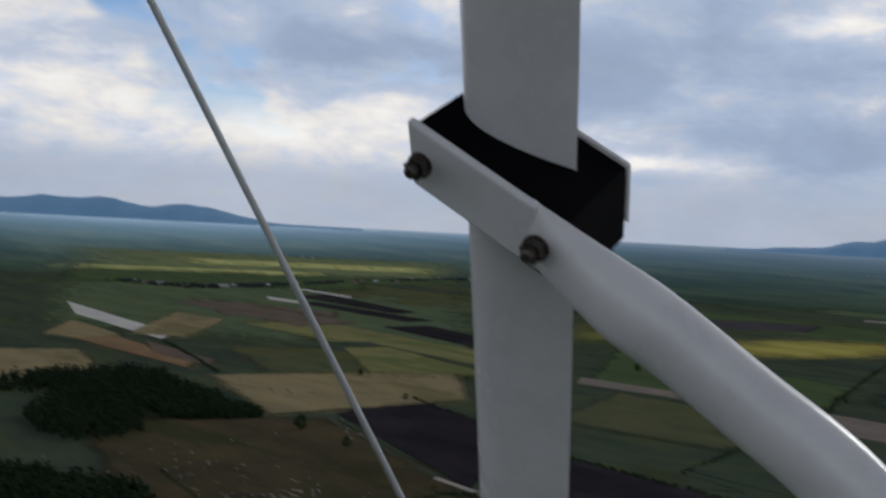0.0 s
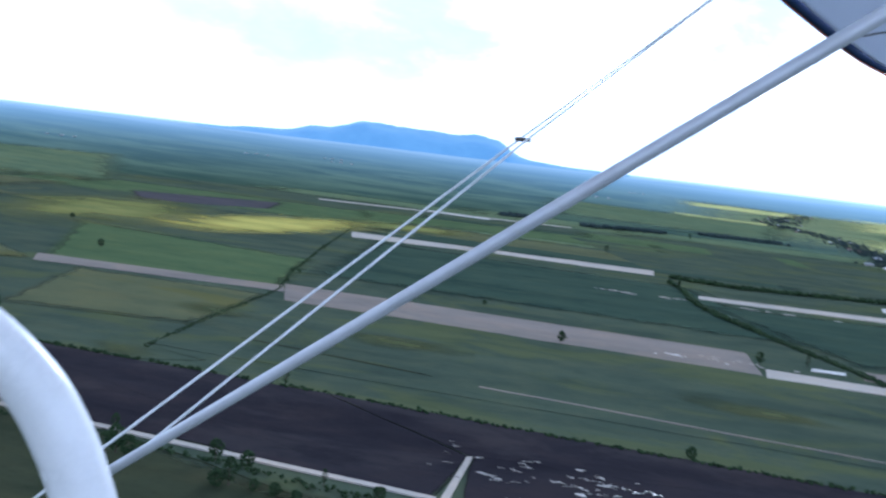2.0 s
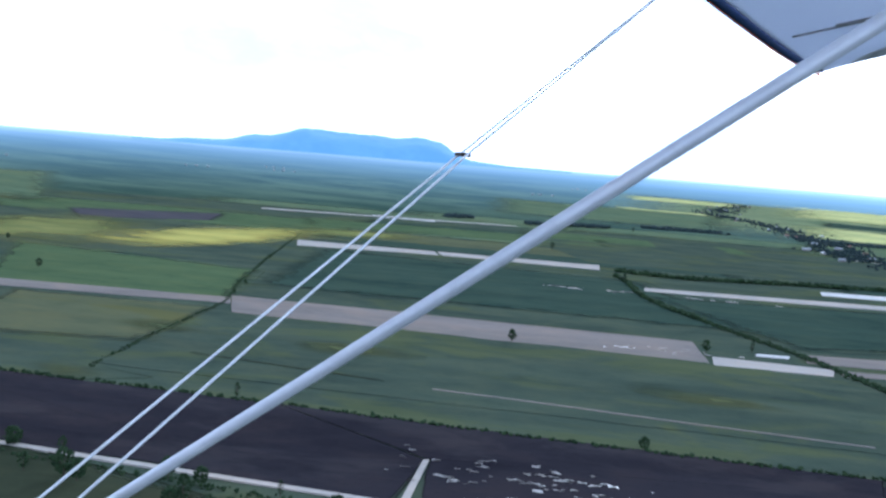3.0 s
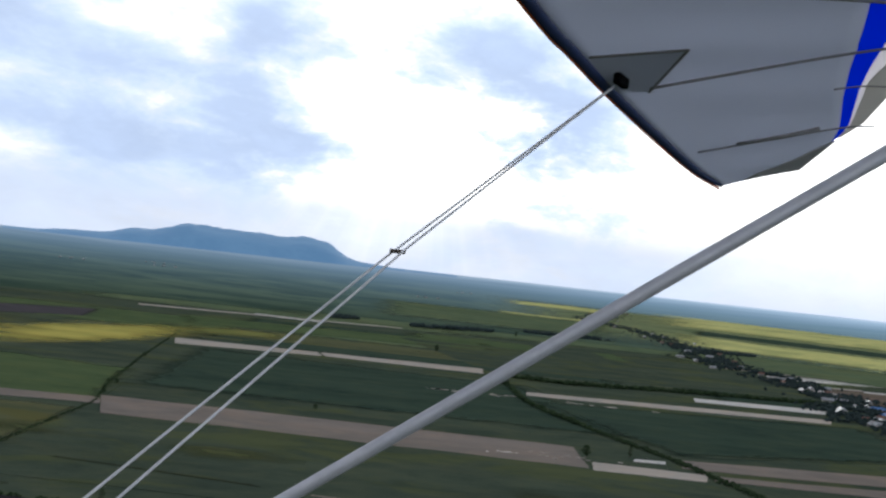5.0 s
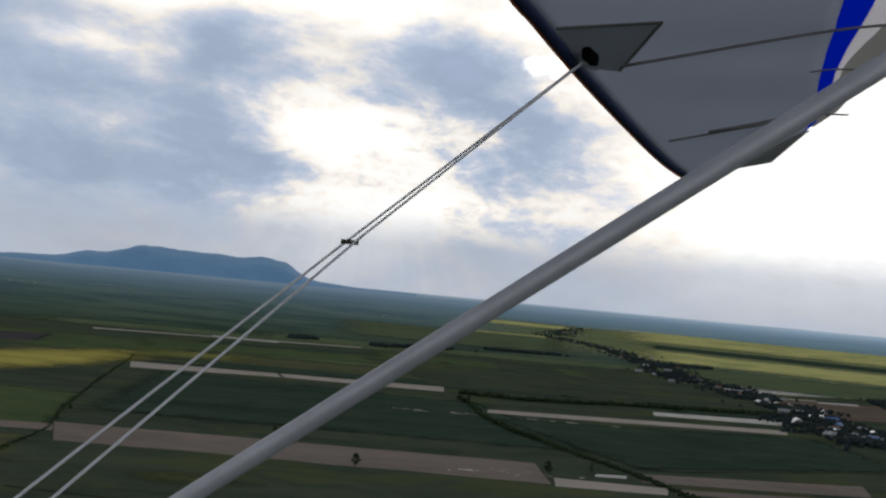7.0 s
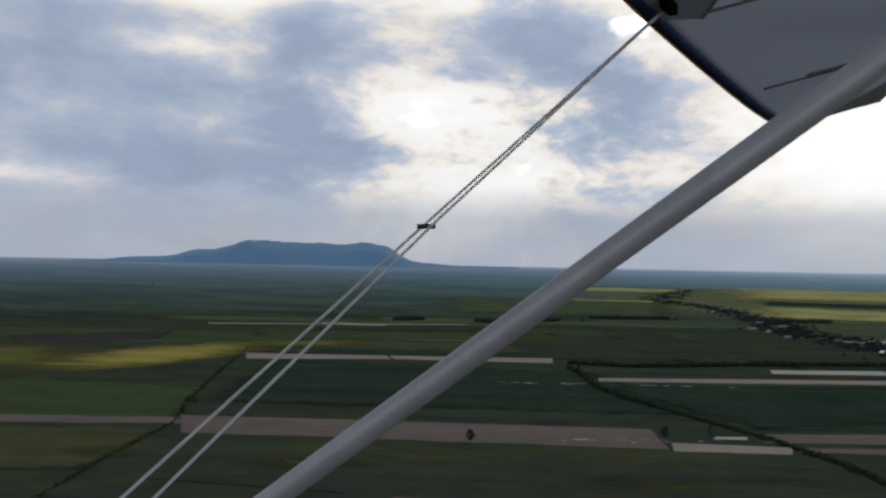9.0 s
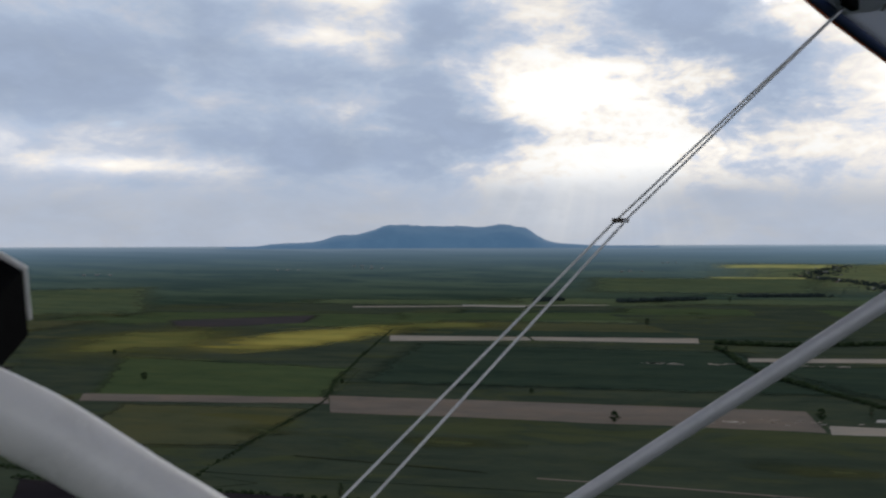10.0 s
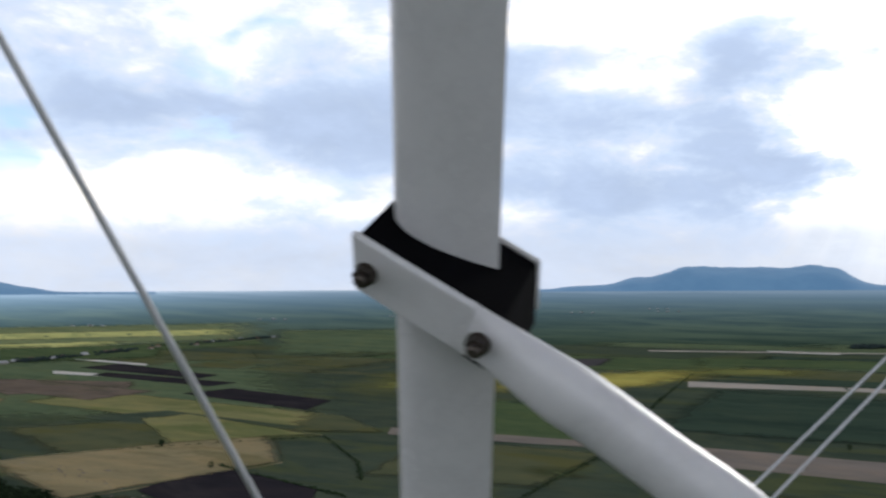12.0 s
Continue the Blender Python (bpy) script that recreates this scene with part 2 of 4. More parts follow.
# sunlight falling on the crops, painted as yellow, then a dimmer yellow-green
SUN_PATCH = soil("crop_painted_sun", (0.36, 0.34, 0.090), (0.56, 0.50, 0.14), furrow=0.05, patch=(0.18, 0.20, 0.065), patchy=0.15, rim=True, inside=0.25, feather=0.8)
WEAK_SUN_PATCH = soil("crop_painted_weak_sun", (0.16, 0.18, 0.062), (0.27, 0.27, 0.095), furrow=0.05, patch=(0.10, 0.13, 0.05), patchy=0.4, rim=True, inside=0.1, feather=1.0)
# land under sunshine: the extra light is put into these two crop colours
SUNLIT = soil("crop_painted_sunlit", (0.48, 0.50, 0.19), (0.66, 0.66, 0.28), furrow=0.1, patch=(0.26, 0.31, 0.13), patchy=0.5, soft=0.55)
SUNLIT_GREEN = soil("green_crop_painted_sunlit", (0.15, 0.195, 0.105), (0.25, 0.29, 0.15), furrow=0.1, patch=(0.10, 0.15, 0.08), patchy=0.5, soft=0.6)
GOLD = soil("golden_meadow", (0.17, 0.180, 0.080), (0.30, 0.29, 0.135), patch=(0.10, 0.14, 0.05), patchy=0.5, soft=0.22)
STRAW = soil("straw_stubble", (0.22, 0.190, 0.110), (0.38, 0.32, 0.19), patch=(0.12, 0.115, 0.05), patchy=0.5, soft=0.22)
TAN = soil("dry_tan_soil", (0.19, 0.168, 0.150), (0.28, 0.25, 0.225), furrow=0.12, width=4.0)
PALE = soil("pale_sand", (0.36, 0.332, 0.298), (0.51, 0.472, 0.428), furrow=0.1, width=3.0)
FILM = soil("pale_plastic_film", (0.55, 0.54, 0.53), (0.72, 0.71, 0.69), furrow=0.1, width=2.0, rough=0.5)
PLOUGH = soil("dark_ploughed_soil", (0.020, 0.019, 0.025), (0.040, 0.037, 0.044), furrow=0.3, width=5.0, patch=(0.066, 0.060, 0.062), patchy=0.35, soft=0.02)
BROWN = soil("brown_soil", (0.12, 0.098, 0.082), (0.21, 0.175, 0.145), patch=(0.07, 0.08, 0.04), patchy=0.4, soft=0.22)
SCRUB = soil("scrub", (0.048, 0.046, 0.029), (0.115, 0.098, 0.060), furrow=0.1, patch=(0.04, 0.055, 0.024), patchy=0.6, soft=0.22)
WATER = paint("puddle_water", (0.12, 0.11, 0.10), 0.30, 0.15, 0.0, 0.2)


def leaves(name, dark, light):
    m, k, b = material(name)
    r = k.node("ShaderNodeNewGeometry").outputs["Random Per Island"]
    place = k.node("ShaderNodeTexCoord").outputs["Object"]
    v = k.math("ADD", k.math("MULTIPLY", r, 0.6), k.math("MULTIPLY", k.noise(place, 1.2, 3), 0.4))
    plug(k, b.inputs["Base Color"], k.mix(v, dark, light))
    b.inputs["Roughness"].default_value = 0.9
    b.inputs["Specular IOR Level"].default_value = 0.05
    return m


LEAF = leaves("leaves", (0.013, 0.027, 0.014), (0.044, 0.070, 0.030))
# far foliage: the blue of haze is put into the leaf colour
HAZE_LEAF = leaves("haze_tinted_leaves", (0.022, 0.036, 0.038), (0.046, 0.064, 0.062))
FOREST = leaves("woodland_leaves", (0.007, 0.015, 0.008), (0.027, 0.044, 0.020))


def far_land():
    """Distant wooded hills; the veil of air is painted on as blue colour and glow."""
    m, k, b = material("distant_hills_painted_haze")
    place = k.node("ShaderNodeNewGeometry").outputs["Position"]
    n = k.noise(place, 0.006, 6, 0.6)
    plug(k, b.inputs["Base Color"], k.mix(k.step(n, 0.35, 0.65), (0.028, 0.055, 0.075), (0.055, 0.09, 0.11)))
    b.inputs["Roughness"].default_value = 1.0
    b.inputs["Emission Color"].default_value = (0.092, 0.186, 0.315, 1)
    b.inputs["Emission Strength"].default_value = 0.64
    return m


HILLS = far_land()


# ---- building helpers ----
def part(name, bm, mat, parent=None, label="", smooth=False):
    """Links a bmesh as one mesh object, under a thing or a part where one is given."""
    mesh = bpy.data.meshes.new(name)
    bm.to_mesh(mesh)
    bm.free()
    if smooth:
        for p in mesh.polygons:
            p.use_smooth = True
    mesh.materials.append(mat)
    ob = new(name, mesh)
    if parent:
        ob.parent = parent
    if label:
        ob["label"] = label
    return ob


def add_box(bm, size, m=Matrix(), bevel=0.0):
    made = bmesh.ops.create_cube(bm, size=1.0, matrix=m @ Matrix.Diagonal((*size, 1)))
    if bevel:
        edges = {e for v in made["verts"] for e in v.link_edges}
        bmesh.ops.bevel(bm, geom=list(edges), offset=bevel, segments=2, affect="EDGES", profile=0.5)


def frame_of(way, side=None):
    """Two unit vectors across way."""
    way = Vector(way).normalized()
    side = Vector(side) if side else (Vector((0, 0, 1)) if abs(way.z) < 0.9 else Vector((1, 0, 0)))
    a = (side - way * side.dot(way)).normalized()
    return a, way.cross(a)


def loft(bm, centres, radii, sides=20, side=None, power=2.0):
    """A tube along centres; radii are pairs (along side, across it)."""
    rings = []
    for i, c in enumerate(centres):
        way = centres[min(i + 1, len(centres) - 1)] - centres[max(i - 1, 0)]
        a, b = frame_of(way, side)
        ra, rb = radii[i] if isinstance(radii[i], tuple) else (radii[i], radii[i])
        ring = []
        for j in range(sides):
            u = 2 * math.pi * j / sides
            cu, su = math.cos(u), math.sin(u)
            e = 2.0 / power
            ring.append(bm.verts.new(c + a * ra * math.copysign(abs(cu) ** e, cu) + b * rb * math.copysign(abs(su) ** e, su)))
        rings.append(ring)
    for r, s in zip(rings, rings[1:]):
        for j in range(sides):
            bm.faces.new((r[j], r[(j + 1) % sides], s[(j + 1) % sides], s[j]))
    bm.faces.new(rings[0][::-1])
    bm.faces.new(rings[-1])


def curve_points(points, steps):
    """Points along a smooth line through the given ones."""
    p = [Vector(q) for q in points]
    p = [2 * p[0] - p[1], *p, 2 * p[-1] - p[-2]]
    out = []
    for i in range(1, len(p) - 2):
        for j in range(steps):
            t = j / steps
            out.append(0.5 * (2 * p[i] + (p[i + 1] - p[i - 1]) * t + (2 * p[i - 1] - 5 * p[i] + 4 * p[i + 1] - p[i + 2]) * t ** 2 + (3 * p[i] - p[i - 1] - 3 * p[i + 1] + p[i + 2]) * t ** 3))
    return out + [p[-2]]


# ---- the land ----
FLAT, EDGE = 1500.0, 4850.0      # flat so far out, then drawn together towards the horizon


def land(x, y, h=0.0):
    """The place in the world of a point of the plan, h metres above the land."""
    r = max(math.hypot(x, y), 1e-6)
    if r <= FLAT:
        return Vector((x, y, h))
    s = FLAT + (EDGE - FLAT) * (1 - (FLAT / r) ** (FLAT / (EDGE - FLAT)))
    return Vector((x * s / r, y * s / r, EYE - s * EYE / r + h * s / r))


def shrink(x, y):
    r = math.hypot(x, y)
    return 1.0 if r <= FLAT else land(x, y).xy.length / r


RINGS = [60 * 1.045 ** i for i in range(128)] + [20000, 25000, 35000, 60000, 120000, 400000]


def make_ground():
    bm = bmesh.new()
    radii, n = [0.0] + RINGS, 200
    rings = []
    for r in radii[1:]:
        rings.append([bm.verts.new(land(r * math.cos(2 * math.pi * j / n), r * math.sin(2 * math.pi * j / n))) for j in range(n)])
    mid = bm.verts.new((0, 0, 0))
    for j in range(n):
        bm.faces.new((mid, rings[0][j], rings[0][(j + 1) % n]))
        for a, b in zip(rings, rings[1:]):
            bm.faces.new((a[j], b[j], b[(j + 1) % n], a[(j + 1) % n]))
    return tagged(part("ground", bm, GREEN, smooth=True), "flat farmland under green crops reaching to the horizon", "ground", kind="structure")


make_ground()


def make_far_plain():
    """The land in the distance, as a ring that runs on to the horizon, with haze painted into its colour and glow."""
    m, k, b = material("distant_plain_painted_haze")
    place = k.node("ShaderNodeNewGeometry").outputs["Position"]
    along = k.mapped(place, (1, 1, 0), 30)
    strips = k.noise(k.mapped(along, (0.0022, 0.0055, 0.0)), 1.0, 7, 0.66, 0.3)
    woods = k.noise(k.mapped(along, (0.004, 0.009, 0.0), 0, (4, 9, 0)), 1.0, 6, 0.62)
    xyz = k.node("ShaderNodeSeparateXYZ", Vector=place).outputs
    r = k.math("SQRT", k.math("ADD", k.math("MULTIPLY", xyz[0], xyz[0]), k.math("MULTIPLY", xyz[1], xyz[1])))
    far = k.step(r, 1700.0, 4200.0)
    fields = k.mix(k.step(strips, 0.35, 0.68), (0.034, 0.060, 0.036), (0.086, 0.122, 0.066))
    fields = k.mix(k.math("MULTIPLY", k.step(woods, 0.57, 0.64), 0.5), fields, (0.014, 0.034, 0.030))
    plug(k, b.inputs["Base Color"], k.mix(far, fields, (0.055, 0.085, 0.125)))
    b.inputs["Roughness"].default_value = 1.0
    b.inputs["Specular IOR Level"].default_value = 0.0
    # haze as emission, bluer and stronger the farther out
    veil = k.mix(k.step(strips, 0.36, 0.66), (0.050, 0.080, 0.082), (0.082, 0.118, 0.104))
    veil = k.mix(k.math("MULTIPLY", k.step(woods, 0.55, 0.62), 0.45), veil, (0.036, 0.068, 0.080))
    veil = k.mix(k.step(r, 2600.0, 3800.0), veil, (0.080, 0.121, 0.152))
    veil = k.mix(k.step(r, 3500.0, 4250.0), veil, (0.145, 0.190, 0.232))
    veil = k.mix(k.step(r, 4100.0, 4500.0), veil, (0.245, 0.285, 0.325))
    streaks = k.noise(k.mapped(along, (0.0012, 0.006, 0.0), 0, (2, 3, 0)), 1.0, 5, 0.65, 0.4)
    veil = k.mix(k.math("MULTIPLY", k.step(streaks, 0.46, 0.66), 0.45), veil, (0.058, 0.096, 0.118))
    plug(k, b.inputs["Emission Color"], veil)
    # the painted haze glows more towards two azimuths
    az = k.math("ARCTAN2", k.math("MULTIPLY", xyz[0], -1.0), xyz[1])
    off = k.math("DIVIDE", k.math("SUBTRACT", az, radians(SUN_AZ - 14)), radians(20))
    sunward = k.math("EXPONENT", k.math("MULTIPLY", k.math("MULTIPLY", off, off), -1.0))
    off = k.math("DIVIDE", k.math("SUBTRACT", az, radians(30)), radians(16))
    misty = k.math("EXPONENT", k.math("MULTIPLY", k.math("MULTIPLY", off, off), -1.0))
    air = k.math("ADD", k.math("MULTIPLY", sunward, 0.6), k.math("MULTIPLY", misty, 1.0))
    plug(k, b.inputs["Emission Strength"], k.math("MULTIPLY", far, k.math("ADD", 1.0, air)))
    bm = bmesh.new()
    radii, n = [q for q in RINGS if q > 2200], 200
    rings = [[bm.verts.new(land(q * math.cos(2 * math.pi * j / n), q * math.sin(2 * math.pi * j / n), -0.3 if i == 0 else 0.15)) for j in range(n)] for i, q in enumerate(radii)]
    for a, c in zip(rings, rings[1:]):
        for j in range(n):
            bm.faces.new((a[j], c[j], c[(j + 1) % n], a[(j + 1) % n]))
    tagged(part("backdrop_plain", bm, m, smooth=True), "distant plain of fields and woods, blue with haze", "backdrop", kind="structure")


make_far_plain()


def sheet(bm, corners, h, ragged, nx=10, ny=5):
    """A slightly raised sheet over four corners of the plan, with a ragged outline and a skirt."""
    a, b, c, d = (Vector(q) for q in corners)
    grid, share = [], {}
    for i in range(nx + 1):
        row = []
        for j in range(ny + 1):
            u, v = i / nx, j / ny
            q = (a * (1 - u) + b * u) * (1 - v) + (d * (1 - u) + c * u) * v
            if i in (0, nx) or j in (0, ny):
                s = noise.noise_vector((q.x * 0.02, q.y * 0.02, ragged)) * ragged
                q = q + s.xy
            row.append(bm.verts.new(land(q.x, q.y, h)))
            share[row[-1]] = (u, v)
        grid.append(row)
    for i in range(nx):
        for j in range(ny):
            bm.faces.new((grid[i][j], grid[i + 1][j], grid[i + 1][j + 1], grid[i][j + 1]))
    rim = [grid[i][0] for i in range(nx)] + [grid[nx][j] for j in range(ny)] + [grid[i][ny] for i in range(nx, 0, -1)] + [grid[0][j] for j in range(ny, 0, -1)]
    low = [bm.verts.new(v.co - Vector((0, 0, h + 0.3))) for v in rim]
    for i in range(len(rim)):
        j = (i + 1) % len(rim)
        bm.faces.new((rim[i], low[i], low[j], rim[j]))
    bmesh.ops.recalc_face_normals(bm, faces=bm.faces)
    uv = bm.loops.layers.uv.new("share")
    for f in bm.faces:
        for c in f.loops:
            c[uv].uv = share.get(c.vert, (0.0, 0.0))


layer = [0.25]


def field(mat, label, *corners, ragged=3.0, name="field", nx=10, ny=5, dx=0.0, lift=0.0):
    layer[0] += 0.005
    bm = bmesh.new()
    sheet(bm, [(x + dx, y) for x, y in corners], layer[0] + lift, ragged, nx, ny)
    return tagged(part(name, bm, mat), label, "field" if name == "field" else name.replace("_", " "), "fields" if name == "field" else "", "structure")


def far_fields():
    """Long parcels, side by side, out to the horizon."""
    rnd = random.Random(4)
    # kinds go by azimuth: the fair ones paint sunlight and haze, lighter than sober
    sober = ((GREEN, "far green crop parcel"), (DEEP, "far deep green crop parcel"), (OLIVE, "far olive crop parcel"), (PLOUGH, "far dark ploughed parcel"))
    fair = ((SUN_HAZE_GREEN, "far green crop parcel lightened for sun and haze"), (SUN_HAZE_GREEN, "far green crop parcel lightened for sun and haze"), (GRASS, "far bright green parcel"), (GREEN, "far green crop parcel"))
    for i in range(90):
        r, a = 1500 * 1.02 ** (i * 0.45) * rnd.uniform(0.9, 1.1), radians(rnd.uniform(-45, 130))
        x, y = r * math.cos(a), r * math.sin(a)
        if y < 300 or r > 2400:
            continue
        long, wide = r * rnd.uniform(0.12, 0.3), r * rnd.uniform(0.03, 0.09)
        u, v = Vector((0.87, -0.49)) * long, Vector((0.49, 0.87)) * wide
        c = Vector((x, y))
        mat, label = rnd.choice(sober if 88 < math.degrees(a) < 113 or r < 1650 else sober[:2] + fair if math.degrees(a) > 60 else fair)
        field(mat, label, c - u + v, c + u + v, c + u - v, c - u - v, ragged=r * 0.004, nx=6, ny=3)


far_fields()


def band(mat, label, near, far_el, az0, az1, lift, ragged=0.012, nx=24):
    """A long field that lies across the view between two azimuths, its edges given as angles below the horizon."""
    at = lambda e, a: (-EYE / math.tan(radians(e)) * math.sin(radians(a)), EYE / math.tan(radians(e)) * math.cos(radians(a)))
    r = EYE / math.tan(radians(near))
    field(mat, label, at(far_el, az0), at(far_el, az1), at(near, az1), at(near, az0), ragged=r * ragged, nx=nx, ny=6, lift=lift)


# far bands whose lighter colours paint sunlight and haze on the crops
band(SUNLIT_GREEN, "far crops painted light green as sunlit", 3.1, 1.05, -33.0, -68.0, 0.10, nx=40)
band(SUNLIT, "far crops painted pale yellow-green as sunlit", 1.45, 1.20, -34.5, -42.5, 0.20)
band(SUNLIT, "far crops painted pale yellow-green as sunlit", 2.22, 1.95, -34.0, -41.0, 0.30)
band(SUNLIT, "far crops painted pale yellow-green as sunlit", 1.72, 1.02, -43.0, -68.0, 0.40)
band(DEEP, "far dark green strip between crops painted as sunlit", 2.05, 1.80, -46.0, -61.0, 0.50)
band(SUNLIT, "far crops painted yellow-green as sunlit", 2.85, 2.08, -44.0, -68.0, 0.60)
band(SUN_HAZE_GREEN, "far green crops lightened for haze", 3.8, 2.85, -44.0, -66.0, 0.75)
band(SUN_HAZE_GREEN, "far green crops lightened for haze", 4.3, 2.4, -1.0, 12.0, 1.5)
band(SUNLIT_GREEN, "crops painted light green as sunlit", 3.3, 1.9, 10.0, 37.0, 1.00)
band(SUNLIT, "crops with sunlight painted in pale yellow-green", 2.75, 2.35, 12.0, 30.0, 1.05, 0.03)
band(SUNLIT, "crops with sunlight painted in pale yellow-green", 3.25, 2.95, 19.0, 36.0, 1.10, 0.03)
band(GRASS, "crops before a road painted bright green as sunlit", 4.0, 3.2, 17.0, 36.0, 1.20)
band(SUN_HAZE_GREEN, "far green crops lightened for haze", 3.1, 2.0, -26.0, -42.0, 1.35)

# broad green crops
field(SUN_HAZE_GREEN, "wide green crops among small plots, lightened as if sunlit", (-1500, 1950), (-260, 1900), (-110, 960), (-720, 880), nx=20, ny=10, ragged=12)
field(DEEP, "deep green crop field between pale strips", (180, 905), (640, 640), (740, 990), (360, 1270), nx=16)
field(GREEN, "green crop field with weedy yellow patches", (30, 580), (440, 330), (520, 540), (150, 745), nx=16)
field(GREEN, "green crop field at the village edge", (780, 1190), (1300, 930), (1560, 1250), (880, 1640), nx=16)
field(GRASS, "bright green crop field", (-60, 880), (150, 800), (230, 1010), (-40, 1240))
field(GRASS, "bright green crop strip", (430, 1640), (1000, 1420), (1090, 1600), (470, 1830))
field(OLIVE, "olive meadow beside a ditch", (-25, 860), (140, 775), (60, 640), (-70, 690))
field(OLIVE, "olive meadow", (-330, 760), (-120, 930), (-160, 1080), (-470, 930))
# pale strips
field(PALE, "long pale strip of bare sandy soil", (357, 1364), (547, 1270), (535, 1224), (337, 1290), ragged=2)
field(PALE, "long pale strip of bare sandy soil", (552, 1268), (775, 1160), (741, 1105), (540, 1222), ragged=2)
field(TAN, "wide strip of dry tan soil", (160, 835), (521, 624), (477, 548), (146, 752), ragged=3, nx=16)
field(TAN, "dry tan soil strip along a track", (-60, 925), (157, 825), (152, 793), (-60, 884), ragged=3)
field(PALE, "short pale strip of bare soil", (496, 568), (575, 517), (554, 498), (475, 541), ragged=1)
field(FILM, "short bright strip of plastic film", (549, 575), (574, 564), (566, 556), (541, 568), ragged=0.5)
field(TAN, "grey tan soil strip", (597, 567), (800, 488), (757, 453), (571, 540), ragged=2)
field(TAN, "grey tan soil strip", (578, 513), (720, 450), (690, 434), (565, 500), ragged=2)
field(FILM, "thin bright strip of plastic film", (700, 2010), (830, 1935), (810, 1890), (685, 1960), ragged=2)
field(PALE, "thin pale farm track", (449, 2054), (1018, 1890), (1010, 1865), (445, 2020), ragged=3)
field(DEEP, "dark green crop field before the village", (640, 880), (1080, 720), (960, 520), (600, 580), nx=16)
field(PALE, "long pale strip of bare sandy soil beyond a ditch", (698, 937), (1084, 775), (1044, 746), (677, 909), ragged=2, nx=16)
field(FILM, "bright strip of plastic film in rows", (990, 932), (1189, 849), (1145, 814), (960, 900), ragged=2)
field(BROWN, "bare brown land beside the village", (1501, 1131), (1832, 1034), (1478, 833), (1310, 850), ragged=8)
field(FILM, "long bright strip of bare sand beside the village", (1572, 1283), (2111, 1192), (1979, 1117), (1508, 1230), ragged=6, nx=16)
field(PALE, "pale bare strip beside the village", (1570, 1399), (1781, 1282), (1734, 1248), (1542, 1375), ragged=4)
field(FILM, "pale streak of bare sand by the village", (1465, 1096), (1502, 1023), (1448, 987), (1400, 1040), ragged=5)
field(FILM, "pale streak of bare sand by the village", (1610, 1090), (1700, 1060), (1670, 1040), (1590, 1070), ragged=5)
field(PALE, "pale streak of bare sand by the village", (1560, 1130), (1640, 1110), (1610, 1090), (1540, 1110), ragged=5)
# dark ploughed land
field(MOSS, "dark rough grassland beside a farm road", (-118, 480), (275, 214), (200, 60), (-150, 120), nx=16)
field(PLOUGH, "dark ploughed field with light puddles", (218, 378), (430, 300), (330, 160), (190, 318), nx=14, dx=-50)
field(PLOUGH, "dark ploughed field beside a hedge", (-30, 600), (170, 476), (216, 376), (180, 326), ragged=2, dx=-50)
field(PLOUGH, "dark ploughed field beside a hedge", (170, 476), (435, 305), (410, 285), (216, 378), ragged=2, dx=-50)
field(PLOUGH, "dark ploughed field along a road", (-25, 595), (180, 330), (105, 388), (-20, 470), ragged=2, dx=-50)
field(PLOUGH, "dark ploughed field corner", (-158, 640), (-128, 733), (-30, 640), (-25, 482), dx=-62)
field(PLOUGH, "dark ploughed field", (-365, 1235), (-311, 1300), (-150, 1150), (-168, 1060))
field(MAUVE, "grey purple ploughed field", (23, 1785), (338, 1821), (278, 1640), (40, 1590))
field(RUST, "orange straw stubble plot", (-735, 1050), (-415, 797), (-407, 768), (-618, 887))
field(BROWN, "brown soil plot", (-560, 930), (-411, 830), (-397, 785), (-500, 850))
field(FILM, "bright white plastic film strip", (-840, 1260), (-500, 990), (-495, 945), (-720, 1110), ragged=2, dx=-50)
field(BROWN, "grey brown soil plot", (-810, 1480), (-480, 1400), (-455, 1310), (-600, 1215))
field(FILM, "thin bright strip of plastic film", (-700, 1600), (-528, 1500), (-515, 1460), (-676, 1545), ragged=1)
field(FILM, "thin bright strip of plastic film", (-925, 2010), (-577, 1735), (-570, 1700), (-900, 1960), ragged=1)
field(PLOUGH, "thin dark ploughed plot", (-640, 1750), (-380, 1500), (-400, 1440), (-680, 1660))
# straw, scrub and golden land, and patches painted as sunlit
field(STRAW, "pale straw-coloured stubble field", (-331, 750), (-110, 900), (-75, 740), (-200, 604), dx=-62)
field(SCRUB, "brown scrub land strewn with pale stones", (-330, 560), (-160, 630), (-15, 470), (-60, 240), nx=14, ny=10, dx=-62)
field(MOSS, "dark rough grassland inside a curved hedge", (-25, 478), (20, 470), (160, 310), (-40, 300), dx=-62)
field(OLIVE, "olive green field", (-110, 1010), (-60, 890), (-190, 900), (-300, 1120))
field(GOLD, "golden meadow between ploughed plots", (-562, 1160), (-500, 1284), (-140, 1027), (-150, 880), ragged=6, nx=16)
field(GREEN, "green strip across a golden meadow", (-420, 1010), (-330, 1060), (-150, 930), (-190, 890), ragged=6)
field(GOLD, "golden meadow", (-343, 1000), (-300, 1040), (-126, 880), (-260, 830), ragged=5)
field(STRAW, "golden straw plot", (-692, 1246), (-578, 1190), (-520, 960), (-600, 960), ragged=4)
field(STRAW, "golden straw field beside a wood", (-700, 760), (-560, 830), (-455, 700), (-560, 560), ragged=5)
field(STRAW, "golden straw plot", (-690, 1060), (-540, 945), (-560, 890), (-620, 900), ragged=4, dx=-50)
